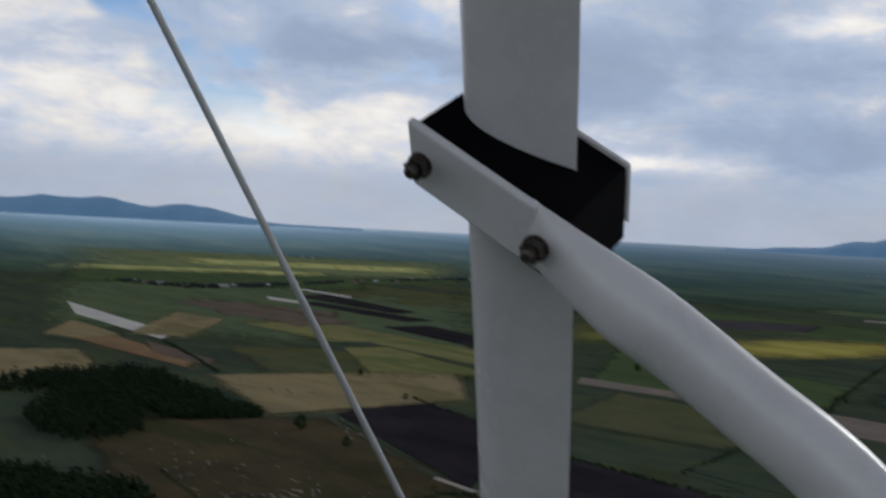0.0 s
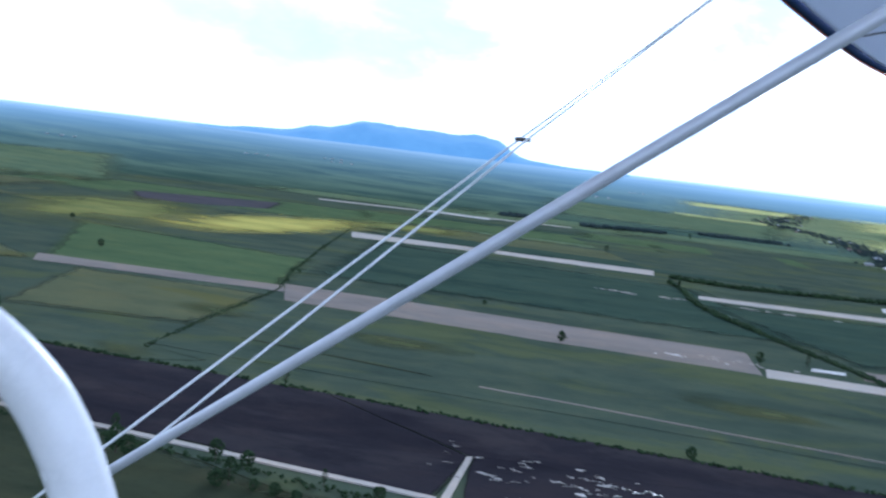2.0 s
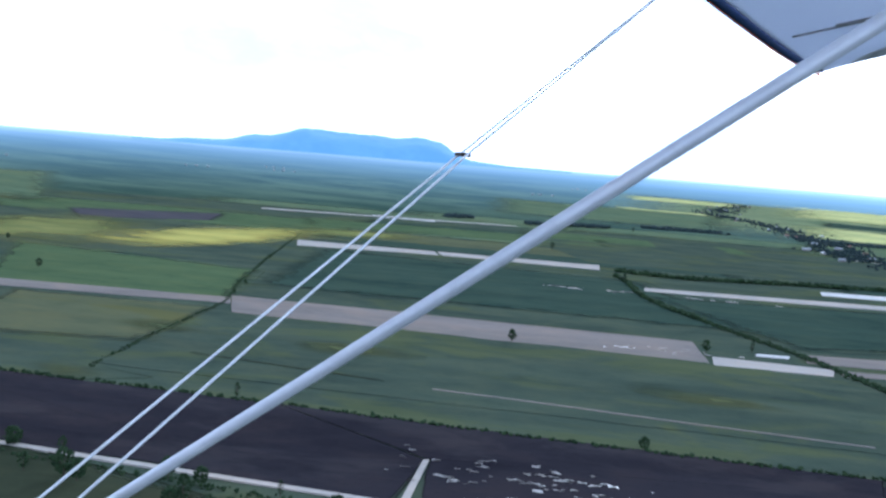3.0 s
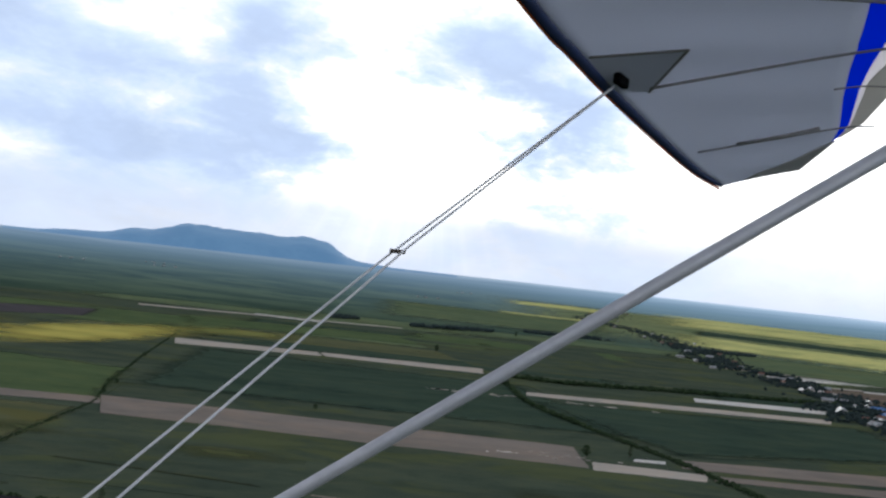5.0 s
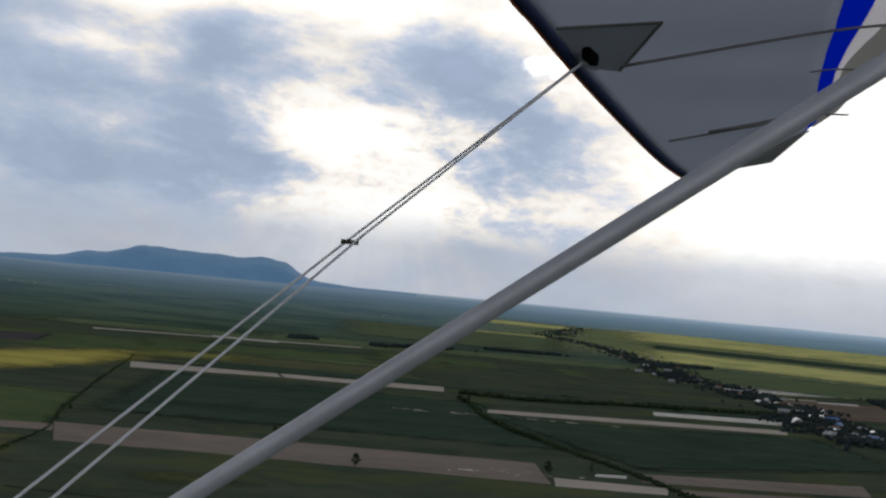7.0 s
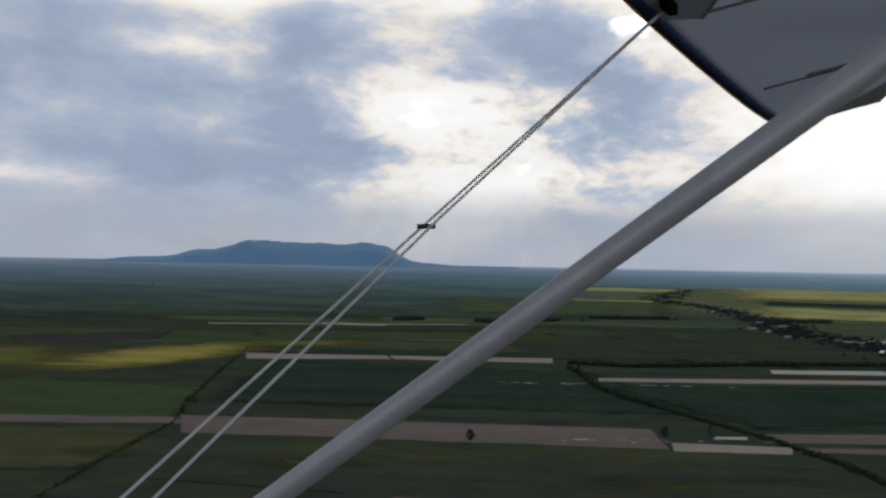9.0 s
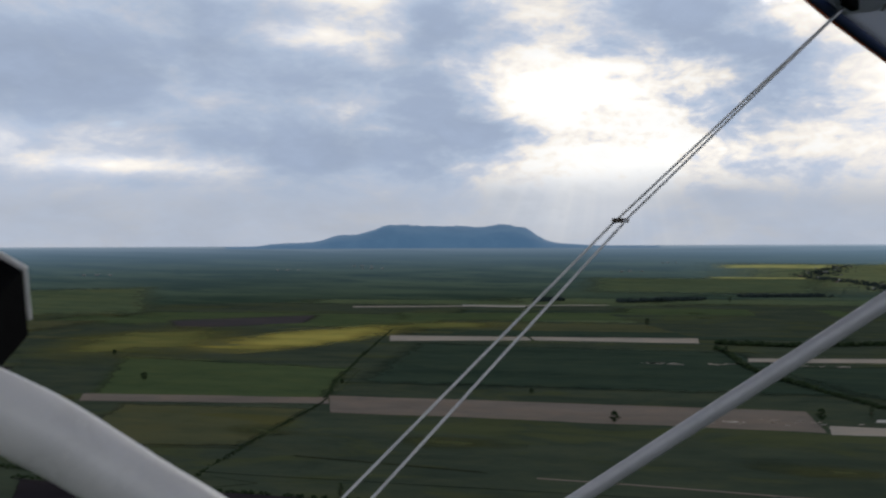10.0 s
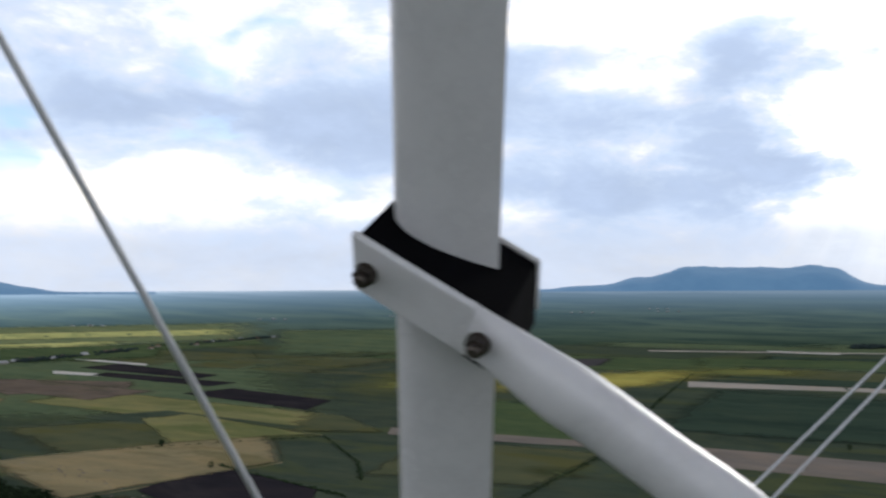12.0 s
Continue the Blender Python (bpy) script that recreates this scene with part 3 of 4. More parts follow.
field(PLOUGH, "thin dark ploughed strip", (-590, 1560), (-320, 1375), (-350, 1325), (-600, 1510), ragged=3)
field(BROWN, "grey brown soil plot", (-804, 1395), (-690, 1460), (-400, 1260), (-451, 1150), ragged=4)
field(SUNLIT, "crop field painted pale yellow-green as sunlit", (-1364, 2057), (-1227, 2130), (-1000, 1720), (-1075, 1643), ragged=10)
field(GRASS, "bright green crop field behind houses", (-900, 2300), (-560, 2700), (-460, 2350), (-760, 2050), ragged=10)


# the sun patch is painted here: two dimmer sheets, then the bright one
field(WEAK_SUN_PATCH, "crop field with weaker sunlight painted in yellow-green", (-230, 1150), (-150, 1640), (250, 1760), (130, 1120), ragged=14, nx=20, ny=10)
field(WEAK_SUN_PATCH, "crop strip with weaker sunlight painted in yellow-green", (340, 1640), (690, 1590), (610, 1380), (320, 1400), ragged=14, ny=8)
field(SUN_PATCH, "crop field with a sun patch painted in yellow", (0, 1060), (20, 1440), (470, 1640), (440, 1370), ragged=14, nx=20, ny=10)


field(WEED, "patch of yellow weeds in a crop", (340, 510), (420, 480), (465, 395), (380, 410), ragged=6, nx=14, ny=8)
field(WEED, "patch of yellow weeds in a crop", (50, 715), (95, 725), (125, 660), (60, 635), ragged=6)
field(WEED, "patch of yellow weeds beside a hedge", (-20, 590), (15, 590), (60, 540), (0, 540), ragged=4)
field(WEED, "patch of yellow weeds in a crop", (160, 660), (260, 600), (240, 560), (150, 610), ragged=6)
field(TAN, "faint pale track through green crops", (221, 498), (428, 350), (427, 348.4), (220, 496.4), ragged=1.5, name="track", nx=24, ny=1)
field(MOSS, "thin dark furrow across green crops", (88, 606), (198, 520), (197, 518), (87, 604), ragged=1.5, name="track", nx=16, ny=1)
field(MOSS, "dark track across scrub land", (-258, 457), (-128, 336), (-130, 334), (-260, 455), ragged=1.5, name="track", nx=16, ny=1)
field(PALE, "straight pale farm road", (-60, 500), (184, 330), (182.5, 326.5), (-62, 496), ragged=0.6, name="road", nx=20, ny=1, dx=-50)
field(PALE, "light dirt track across ploughed land", (215, 376), (218, 376), (177, 309), (173, 310), ragged=0.8, name="track", nx=6, ny=1, dx=-50)
field(PALE, "pale farm road by the trees", (176, 326), (330, 225), (327, 221), (173, 321), ragged=1, name="road", nx=12, ny=1, dx=-50)


# ---- hills on the horizon ----
def hills(name, label, centre, half, dist, bumps, base=-4.0):
    """A ridge that stands across the view at azimuth centre (degrees), as a sum of rounded rises (azimuth, width, height in degrees)."""
    bm = bmesh.new()
    rows = []
    na, nd = 120, 12
    for i in range(na + 1):
        az = centre + half * (2 * i / na - 1)
        col = []
        for j in range(nd + 1):
            d = dist - 500 + 700 * j / nd
            ridge = math.sin(math.pi * min(j / nd * 1.02, 1)) ** 0.7
            el = sum(h / (1 + abs((az - a) / w) ** p) for a, w, h, p in bumps) * min(1.0, 5 * (1 - abs(2 * i / na - 1))) ** 1.5
            rough = noise.fractal((az * 0.5, j * 0.45, dist * 0.01), 0.8, 2.0, 6) * 0.14
            z = dist * math.tan(radians(max(el * (1 + rough), 0.0))) * ridge
            col.append(bm.verts.new((-d * math.sin(radians(az)), d * math.cos(radians(az)), EYE + base + z - (8 if j in (0, nd) else 0))))
        rows.append(col)
    for a, b in zip(rows, rows[1:]):
        for j in range(nd):
            bm.faces.new((a[j], b[j], b[j + 1], a[j + 1]))
    bmesh.ops.recalc_face_normals(bm, faces=bm.faces)
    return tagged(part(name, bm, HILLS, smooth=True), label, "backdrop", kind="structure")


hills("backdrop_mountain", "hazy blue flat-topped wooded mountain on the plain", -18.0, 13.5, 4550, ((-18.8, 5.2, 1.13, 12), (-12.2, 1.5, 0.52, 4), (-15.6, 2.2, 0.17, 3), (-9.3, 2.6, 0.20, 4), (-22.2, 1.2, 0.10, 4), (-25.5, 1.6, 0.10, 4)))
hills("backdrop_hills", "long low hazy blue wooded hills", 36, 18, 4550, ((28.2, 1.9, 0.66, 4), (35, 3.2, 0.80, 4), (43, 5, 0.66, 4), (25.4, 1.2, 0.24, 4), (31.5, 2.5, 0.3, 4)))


# ---- the microlight ----
def v3(x, y, z):
    return Vector((x, y, EYE + z))


def make_frame():
    thing = tagged(new("trike_frame"), "white mast tube with black clamp and curved white brace", "aircraft frame")
    thing.location = v3(-0.25, 1.41, -1.0)
    at = lambda q: Vector(q) - thing.location
    axis = Vector((-0.002, -0.514, 0.857)).normalized()
    bm = bmesh.new()
    lean = Vector((0.0144, -0.56, 1.0)).normalized()
    along = Vector((0.846, -0.11, -0.52)).normalized()
    wide = (along - lean * along.dot(lean)).normalized()
    deep = lean.cross(wide)
    half = lambda x: 0.110 * (0.2969 * math.sqrt(x) - 0.126 * x - 0.3516 * x * x + 0.2843 * x ** 3 - 0.1036 * x ** 4) * 2.0
    xs = [(1 - math.cos(math.pi * i / 24)) / 2 for i in range(25)]
    shape = [(x, half(x)) for x in xs[::-1]] + [(x, -half(x)) for x in xs[1:-1]]
    rings = [[bm.verts.new(at(v3(-0.212, 0.818, 0.0) + lean * d + wide * (x - 0.5) * 0.086 + deep * h)) for x, h in shape] for d in (-1.15, -0.5, 0.0, 0.5, 1.05)]
    for p, q in zip(rings, rings[1:]):
        for i in range(len(p)):
            bm.faces.new((p[i], p[(i + 1) % len(p)], q[(i + 1) % len(p)], q[i]))
    bm.faces.new(rings[0][::-1])
    bm.faces.new(rings[-1])
    bmesh.ops.recalc_face_normals(bm, faces=bm.faces)
    part("mast", bm, WHITE, thing, smooth=True)
    # slanted clamp round the mast
    deep = Vector((0.349, 0.807, 0.477)).normalized()
    corner = v3(-0.279, 0.768, 0.019)

    def slab(l0, l1, h0, h1, d0, d1, bevel):
        m = Matrix((along * (l1 - l0), axis * (h1 - h0), deep * (d1 - d0))).transposed().to_4x4()
        m.translation = at(corner + along * (l0 + l1) / 2 + axis * (h0 + h1) / 2 + deep * (d0 + d1) / 2)
        b = bmesh.new()
        made = bmesh.ops.create_cube(b, size=1.0, matrix=m)
        bmesh.ops.bevel(b, geom=list({e for v in made["verts"] for e in v.link_edges}), offset=bevel, segments=2, affect="EDGES", profile=0.5)
        return b

    part("clamp_block", slab(0.001, 0.126, -0.047, -0.001, 0.003, 0.094, 0.002), BLACK, thing, "black rubber clamp block")
    part("clamp_end", slab(0.088, 0.1262, -0.058, -0.004, 0.006, 0.0938, 0.002), BLACK, thing)
    part("back_plate", slab(0.0, 0.128, -0.045, 0.002, 0.094, 0.098, 0.0015), WHITE, thing)
    part("front_plate", slab(-0.002, 0.104, -0.046, 0.001, -0.005, 0.003, 0.0018), WHITE, thing)
    # brace: a flattened end that becomes a round bent tube
    flat_mid = corner - axis * 0.0225
    line = [flat_mid + along * 0.072, flat_mid + along * 0.088, flat_mid + along * 0.104]
    line += [v3(*q) for q in ((-0.142, 0.752, -0.089), (-0.105, 0.752, -0.114), (-0.059, 0.751, -0.148), (-0.010, 0.748, -0.184), (0.028, 0.744, -0.225), (0.054, 0.74, -0.271), (0.073, 0.734, -0.320), (0.090, 0.728, -0.377), (0.103, 0.722, -0.428), (0.112, 0.715, -0.484), (0.122, 0.705, -0.59))]
    pts = curve_points([at(q) for q in line], 6)
    radii = []
    for i in range(len(pts)):
        s = min(max((i / 6 - 1.2) / 2.4, 0.0), 1.0)
        s = s * s * (3 - 2 * s)
        slim = 0.0040 * math.exp(-((i / 6 - 4.5) / 2.6) ** 2)
        pts[i] = pts[i] + axis * slim * 0.35
        radii.append((0.0230 + 0.0035 * s - slim, 0.003 + 0.0235 * s - slim))
    bm = bmesh.new()
    loft(bm, pts, radii, 32, side=axis, power=2.3)
    part("brace_tube", bm, WHITE, thing, "bent white tube with a flattened end", smooth=True)
    for q in (v3(-0.271, 0.763, -0.011), v3(-0.190, 0.748, -0.061)):
        bm = bmesh.new()
        out = -deep
        loft(bm, [at(q), at(q + out * 0.002)], [0.0092, 0.0092], 24)
        loft(bm, [at(q + out * 0.002), at(q + out * 0.0085)], [0.0085, 0.0082], 6)
        loft(bm, [at(q + out * 0.0085), at(q + out * 0.013), at(q + out * 0.0145)], [0.005, 0.0048, 0.0035], 14)
        part("bolt", bm, STEEL, thing, "dull steel bolt with a nut")
    bm = bmesh.new()
    q = corner + along * 0.113 - axis * 0.022 + deep * 0.098
    loft(bm, [at(q), at(q + deep * 0.007)], [0.0085, 0.0085], 6)
    part("nut", bm, STEEL, thing)
    pivot = v3(-0.2305, 0.7555, -0.036)
    thing.scale = (1.11,) * 3
    thing.location = v3(-0.231, 0.7585, -0.0345) + (thing.location - pivot) * 1.11


make_frame()

N_SAIL = Vector((-0.030, 0.41, 0.912)).normalized()
SAIL_POSE = pose(0.1624, -0.4399, -0.2022, -3.3712, -5.2568, 5.0037)
MID_SAIL = v3(3.477, 3.038, 0.912)


def on_sail(x, y, lift=0.0):
    x, y = x - 0.033, y - 0.042
    z = MID_SAIL.z - (N_SAIL.x * (x - MID_SAIL.x) + N_SAIL.y * (y - MID_SAIL.y)) / N_SAIL.z
    q = Vector((x, y, z - EYE)) + N_SAIL * lift
    return Vector((0, 0, EYE)) + SAIL_POSE @ (q * 0.941)


def make_wing():
    thing = tagged(new("wing"), "white fabric hang-glider wing with a blue stripe, wire-braced", "wing")
    thing.location = v3(-0.239, 1.908, -1.072)
    base = thing.location.copy()
    front = [(-1.5, 0.80), (0.2, 1.70), (1.731, 2.53), (2.032, 2.68), (2.423, 2.87), (2.988, 3.128), (3.523, 3.36), (3.90, 3.495)]
    rear = [(2.4, -1.5), (3.2, 0.4), (3.65, 1.9), (3.857, 2.32), (4.02, 2.605), (4.217, 2.882), (4.223, 3.053), (4.317, 3.315)]

    def outline(line, s):
        f = s * (len(line) - 1)
        i = min(int(f), len(line) - 2)
        return Vector(line[i]).lerp(Vector(line[i + 1]), f - i)

    def skin(name, u0, u1, mat, lift, label="", s0=0.0, s1=1.0, n=40, m=16, thick=0.003):
        b = bmesh.new()
        top = []
        for i in range(n + 1):
            s = s0 + (s1 - s0) * i / n
            a, c = outline(front, s), outline(rear, s)
            row = []
            for j in range(m + 1):
                ua, ub = (w(s) if callable(w) else w for w in (u0, u1))
                u = ua + (ub - ua) * j / m
                q = a.lerp(c, u)
                camber = 0.015 * math.sin(math.pi * min(max(u, 0), 1)) * (1 - s) + 0.008 * math.sin(s * 40) * math.sin(math.pi * min(u, 1.0))
                row.append(b.verts.new(on_sail(q.x, q.y, camber + lift) - base))
            top.append(row)
        for p, q in zip(top, top[1:]):
            for j in range(m):
                b.faces.new((p[j], q[j], q[j + 1], p[j + 1]))
        bmesh.ops.recalc_face_normals(b, faces=b.faces)
        bmesh.ops.solidify(b, geom=b.faces[:], thickness=thick)
        return part(name, b, mat, thing, label, smooth=True)

    def between(*pairs):
        def at(q):
            for (a, u), (b, v) in zip(pairs, pairs[1:]):
                if q <= b:
                    return u + (v - u) * (q - a) / (b - a)
            return pairs[-1][1]
        return at

    inner = between((0.0, 0.49), (0.30, 0.66), (0.37, 0.70), (0.45, 0.74), (0.605, 0.80), (0.72, 0.875), (0.86, 0.985), (1.0, 1.0))
    outer = between((0.0, 0.62), (0.30, 0.76), (0.42, 0.81), (0.585, 0.85), (0.79, 0.96), (0.86, 0.99), (1.0, 1.0))
    edge_in = between((0.0, 0.88), (0.47, 0.885), (0.56, 0.865), (0.77, 0.955), (0.86, 0.99), (1.0, 1.0))
    hem = lambda q: max(edge_in(q), outer(q))
    skin("sail_panel", 0.0, inner, SAIL, 0.0)
    skin("stripe", inner, outer, BLUE, 0.0, "vivid blue fabric stripe", 0.0, 0.90)
    skin("sail_panel", outer, hem, THIN, 0.0, "thin translucent white sailcloth", 0.0, 0.90)
    skin("trailing_band", hem, 1.0, BAND, 0.0, "grey reinforced trailing edge", 0.0, 0.82)
    skin("trailing_band", between((0.0, 0.96), (0.85, 0.96), (0.90, 0.80), (0.95, 0.55), (1.0, 0.25)), 1.0, BAND, -0.006, "grey reinforced wing tip", 0.84, 0.995, n=14)
    b = bmesh.new()
    pts = curve_points([on_sail(x, y, 0.005) - base for x, y in front], 5)
    loft(b, pts, [0.021] * (len(pts) - 6) + [0.021, 0.02, 0.019, 0.018, 0.016, 0.012], 16)
    edge = part("leading_edge", b, NAVY, thing, "dark blue leading edge sleeve", smooth=True)
    b = bmesh.new()
    loft(b, [p + Vector((-0.0046, 0.0098, -0.0180)) for p in pts], [0.0060] * len(pts), 8)
    part("piping", b, PIPING, edge, "thin orange-red piping", smooth=True)
    for pts, r in (([(3.348, 3.205), (4.056, 2.94), (4.325, 2.892)], 0.004), ([(2.578, 2.814), (3.427, 2.457), (3.85, 2.34)], 0.0055), ([(3.62, 2.68), (3.786, 2.635), (4.155, 2.597)], 0.0035),
                   ([(1.75, 2.42), (3.15, 2.21), (3.72, 2.17)], 0.007), ([(0.9, 1.95), (2.6, 1.6), (3.75, 1.72)], 0.010), ([(0.1, 1.5), (1.9, 0.9), (3.5, 1.0)], 0.010)):
        b = bmesh.new()
        line = curve_points([on_sail(x, y, -0.008) - base for x, y in pts], 6)
        loft(b, line, [r] * len(line), 8)
        part("batten", b, BATTEN, thing, "grey batten pocket", smooth=True)
    b = bmesh.new()
    line = [on_sail(x, y, -0.012) - base for x, y in ((3.512, 3.113), (3.75, 3.03), (3.927, 2.95))]
    loft(b, line, [0.006, 0.011, 0.012], 8)
    part("batten_sleeve", b, BATTEN, thing, smooth=True)
    # reinforcing patch round the wire's fitting
    b = bmesh.new()
    tri = [on_sail(x, y, -0.006) - base for x, y in ((2.139, 2.70), (2.536, 2.594), (2.601, 2.84))]
    for p, q in ((tri[0], tri[1]), (tri[1], tri[2])):
        loft(b, [p, p.lerp(q, 0.5), q], [(0.003, 0.007)] * 3, 8, side=N_SAIL)
    part("patch_seam", b, BATTEN, thing, "grey seam of a reinforcing patch")
    b = bmesh.new()
    ring = [(2.139, 2.70), (2.536, 2.594), (2.601, 2.84), (2.42, 2.86)]
    low_ring = [b.verts.new(on_sail(x, y, -0.005) - base) for x, y in ring]
    high_ring = [b.verts.new(on_sail(x, y, -0.002) - base) for x, y in ring]
    b.faces.new(low_ring)
    b.faces.new(high_ring[::-1])
    for i in range(4):
        b.faces.new((low_ring[i], high_ring[i], high_ring[(i + 1) % 4], low_ring[(i + 1) % 4]))
    bmesh.ops.recalc_face_normals(b, faces=b.faces)
    part("reinforcing_patch", b, PATCH, thing, "grey reinforcing patch of sailcloth")
    fit_at = on_sail(2.375, 2.78, -0.02)
    b = bmesh.new()
    add_box(b, (0.10, 0.03, 0.04), Matrix.Translation(fit_at - base) @ Matrix.Rotation(radians(30), 4, "Z"), 0.008)
    part("fitting", b, BLACK, thing, "black rigging fitting")
    # control frame tube and rigging wires
    low, high = v3(-0.452, 1.721, -1.103), v3(0.582, 0.489, 0.086)
    foot_a, foot_b, clip_a, clip_b = v3(-0.254, 1.978, -1.08), v3(-0.201, 1.999, -1.149), v3(1.35, 2.616, 0.079), v3(1.375, 2.522, 0.115)
    way = (high - low).normalized()
    b = bmesh.new()
    loft(b, [low - base - way * 0.05, (low + high) / 2 - base, high - base + way * 1.3], [0.0066] * 3, 24)
    part("downtube", b, ALLOY, thing, "grey alloy control frame tube", smooth=True)
    target = fit_at
    c = (clip_a + clip_b) / 2
    for p, h in ((foot_a, clip_a), (foot_b, clip_b)):
        b = bmesh.new()
        q = target + (h - c) * 0.06
        loft(b, [p - base, p.lerp(h, 0.5) - base, h - base, h.lerp(q, 0.5) - base, q - base], [0.0039] * 5, 12)
        part("rigging_wire", b, WIRE, thing, "thin twisted steel wire", smooth=True)
    b = bmesh.new()
    level = Vector((0.83, -0.56, 0.0))
    loft(b, [c - level * 0.026 - base, c + level * 0.026 - base], [0.007, 0.007], 10)
    part("wire_clip", b, STEEL, thing, "small clip joining both wires")
    p, q = v3(-0.301, 1.369, -0.656), v3(-1.447, 0.375, 1.953)
    b = bmesh.new()
    loft(b, [p - base, p.lerp(q, 0.5) - base, q - base], [0.0046] * 3, 12)
    part("front_wire", b, WIRE, thing, "thin steel wire", smooth=True)
    b = bmesh.new()
    loft(b, [p - base, p.lerp(q, 0.03) - base], [0.0085, 0.0065], 10)
    part("wire_end", b, WHITE, thing, "pale swaged wire end", smooth=True)


def fabric(name, colour, clear):
    m, k, b = material(name)
    place = k.node("ShaderNodeTexCoord").outputs["Object"]
    n = k.noise(k.mapped(place, (1, 3, 1), 30), 2.0, 5, 0.6)
    weave = k.noise(place, 260.0, 2)
    plug(k, b.inputs["Base Color"], k.mix(k.math("ADD", k.math("MULTIPLY", n, 0.6), k.math("MULTIPLY", weave, 0.3)), tuple(c * 0.85 for c in colour), colour))
    b.inputs["Roughness"].default_value = 0.55
    bump(k, b, n, 0.25, 0.02)
    thin = k.node("ShaderNodeBsdfTranslucent", Color=(*colour, 1))
    both = k.node("ShaderNodeMixShader", Fac=clear)
    k.tree.links.new(b.outputs[0], both.inputs[1])
    k.tree.links.new(thin.outputs[0], both.inputs[2])
    k.tree.links.new(both.outputs[0], next(o for o in k.tree.nodes if o.type == "OUTPUT_MATERIAL").inputs[0])
    return m


PIPING = paint("orange_piping", (0.75, 0.13, 0.04), 0.6, 0.1)
SAIL, BLUE = fabric("white_sailcloth", (0.74, 0.77, 0.86), 0.50), fabric("blue_sailcloth", (0.008, 0.14, 0.88), 0.85)
BAND, NAVY, BATTEN = fabric("grey_sailcloth", (0.72, 0.71, 0.68), 0.60), paint("navy_sailcloth", (0.015, 0.035, 0.13), 0.6, 0.1), paint("grey_webbing", (0.24, 0.23, 0.23), 0.8, 0.15)
PATCH = fabric("patch_sailcloth", (0.70, 0.72, 0.78), 0.46)
THIN = fabric("thin_sailcloth", (0.93, 0.91, 0.92), 0.95)
make_wing()


# ---- trees, hedges and woods ----
ICO = None


def clump_shapes():
    global ICO
    bm = bmesh.new()
    bmesh.ops.create_icosphere(bm, subdivisions=1, radius=1.0)
    bm.verts.ensure_lookup_table()
    ICO = (np.array([v.co[:] for v in bm.verts]), [tuple(v.index for v in f.verts) for f in bm.faces])
    bm.free()


clump_shapes()


def clumps(places, rnd):
    """One mesh of many small uneven leaf clumps at (centre, size)."""
    verts, faces = [], []
    base, tris = ICO
    for c, size in places:
        n = len(verts)
        turn = np.array(Euler((rnd.uniform(0, 6.3), rnd.uniform(0, 6.3), rnd.uniform(0, 6.3))).to_matrix())
        pts = (base * np.array([[rnd.uniform(0.55, 1.25)] for _ in base])) @ turn.T * size * np.array((1, 1, 0.8)) + np.array(c)
        verts += [tuple(p) for p in pts]
        faces += [tuple(n + i for i in t) for t in tris]
    mesh = bpy.data.meshes.new("clumps")
    mesh.from_pydata(verts, [], faces)
    return mesh


def crown_places(h, w, rnd, n, low=0.25):
    out = []
    while len(out) < n:
        a, z = rnd.uniform(0, 2 * math.pi), rnd.uniform(low, 1.0)
        reach = math.sin(math.pi * min(max((z - low) / (1.02 - low), 0.04), 1) ** 0.8) ** 0.6
        reach *= 1 + 0.35 * noise.noise((math.cos(a) * 1.5, math.sin(a) * 1.5, z * 4 + rnd.random() * 0.2 + n))
        r = reach * rnd.uniform(0.45, 1.0) * w / 2
        if noise.noise((math.cos(a) * r * 0.7, math.sin(a) * r * 0.7, z * h * 0.5 + n)) < -0.25:
            continue
        out.append(((r * math.cos(a), r * math.sin(a), z * h), rnd.uniform(0.05, 0.11) * w))
    return out


def make_tree(h, w, seed, label, low=0.22):
    rnd = random.Random(seed)
    thing = tagged(new("tree"), label, "tree", "trees of the farmland")
    bm = bmesh.new()
    lean = Vector((rnd.uniform(-0.05, 0.05) * h, rnd.uniform(-0.05, 0.05) * h, 0))
    pts = [Vector((0, 0, -0.2)), Vector((0, 0, 0.2 * h)) + lean * 0.3, Vector((0, 0, 0.5 * h)) + lean * 0.7, Vector((0, 0, 0.85 * h)) + lean]
    loft(bm, pts, [0.030 * h, 0.022 * h, 0.014 * h, 0.004 * h], 8)
    for i in range(6):
        a, z = rnd.uniform(0, 6.28), rnd.uniform(0.28, 0.65)
        p = pts[1].lerp(pts[3], (z - 0.2) / 0.65)
        q = p + Vector((math.cos(a) * w * 0.33, math.sin(a) * w * 0.33, 0.18 * h))
        loft(bm, [p, p.lerp(q, 0.5) + Vector((0, 0, 0.02 * h)), q], [0.010 * h, 0.007 * h, 0.002 * h], 6)
    part("trunk", bm, BARK, thing)
    mesh = clumps(crown_places(h, w, rnd, 150, low), rnd)
    mesh.materials.append(LEAF)
    crown = new("crown", mesh)
    crown.parent = thing
    return thing


TREES = [make_tree(10, 7.5, 1, "broad dark green lone tree in the fields"), make_tree(12, 6.5, 2, "tall dark green lone tree in the fields"),
         make_tree(7, 7.0, 3, "low rounded dark green tree in the fields", 0.1), make_tree(13, 5.0, 4, "slim dark green tree beside a farm road", 0.15)]
used = set()


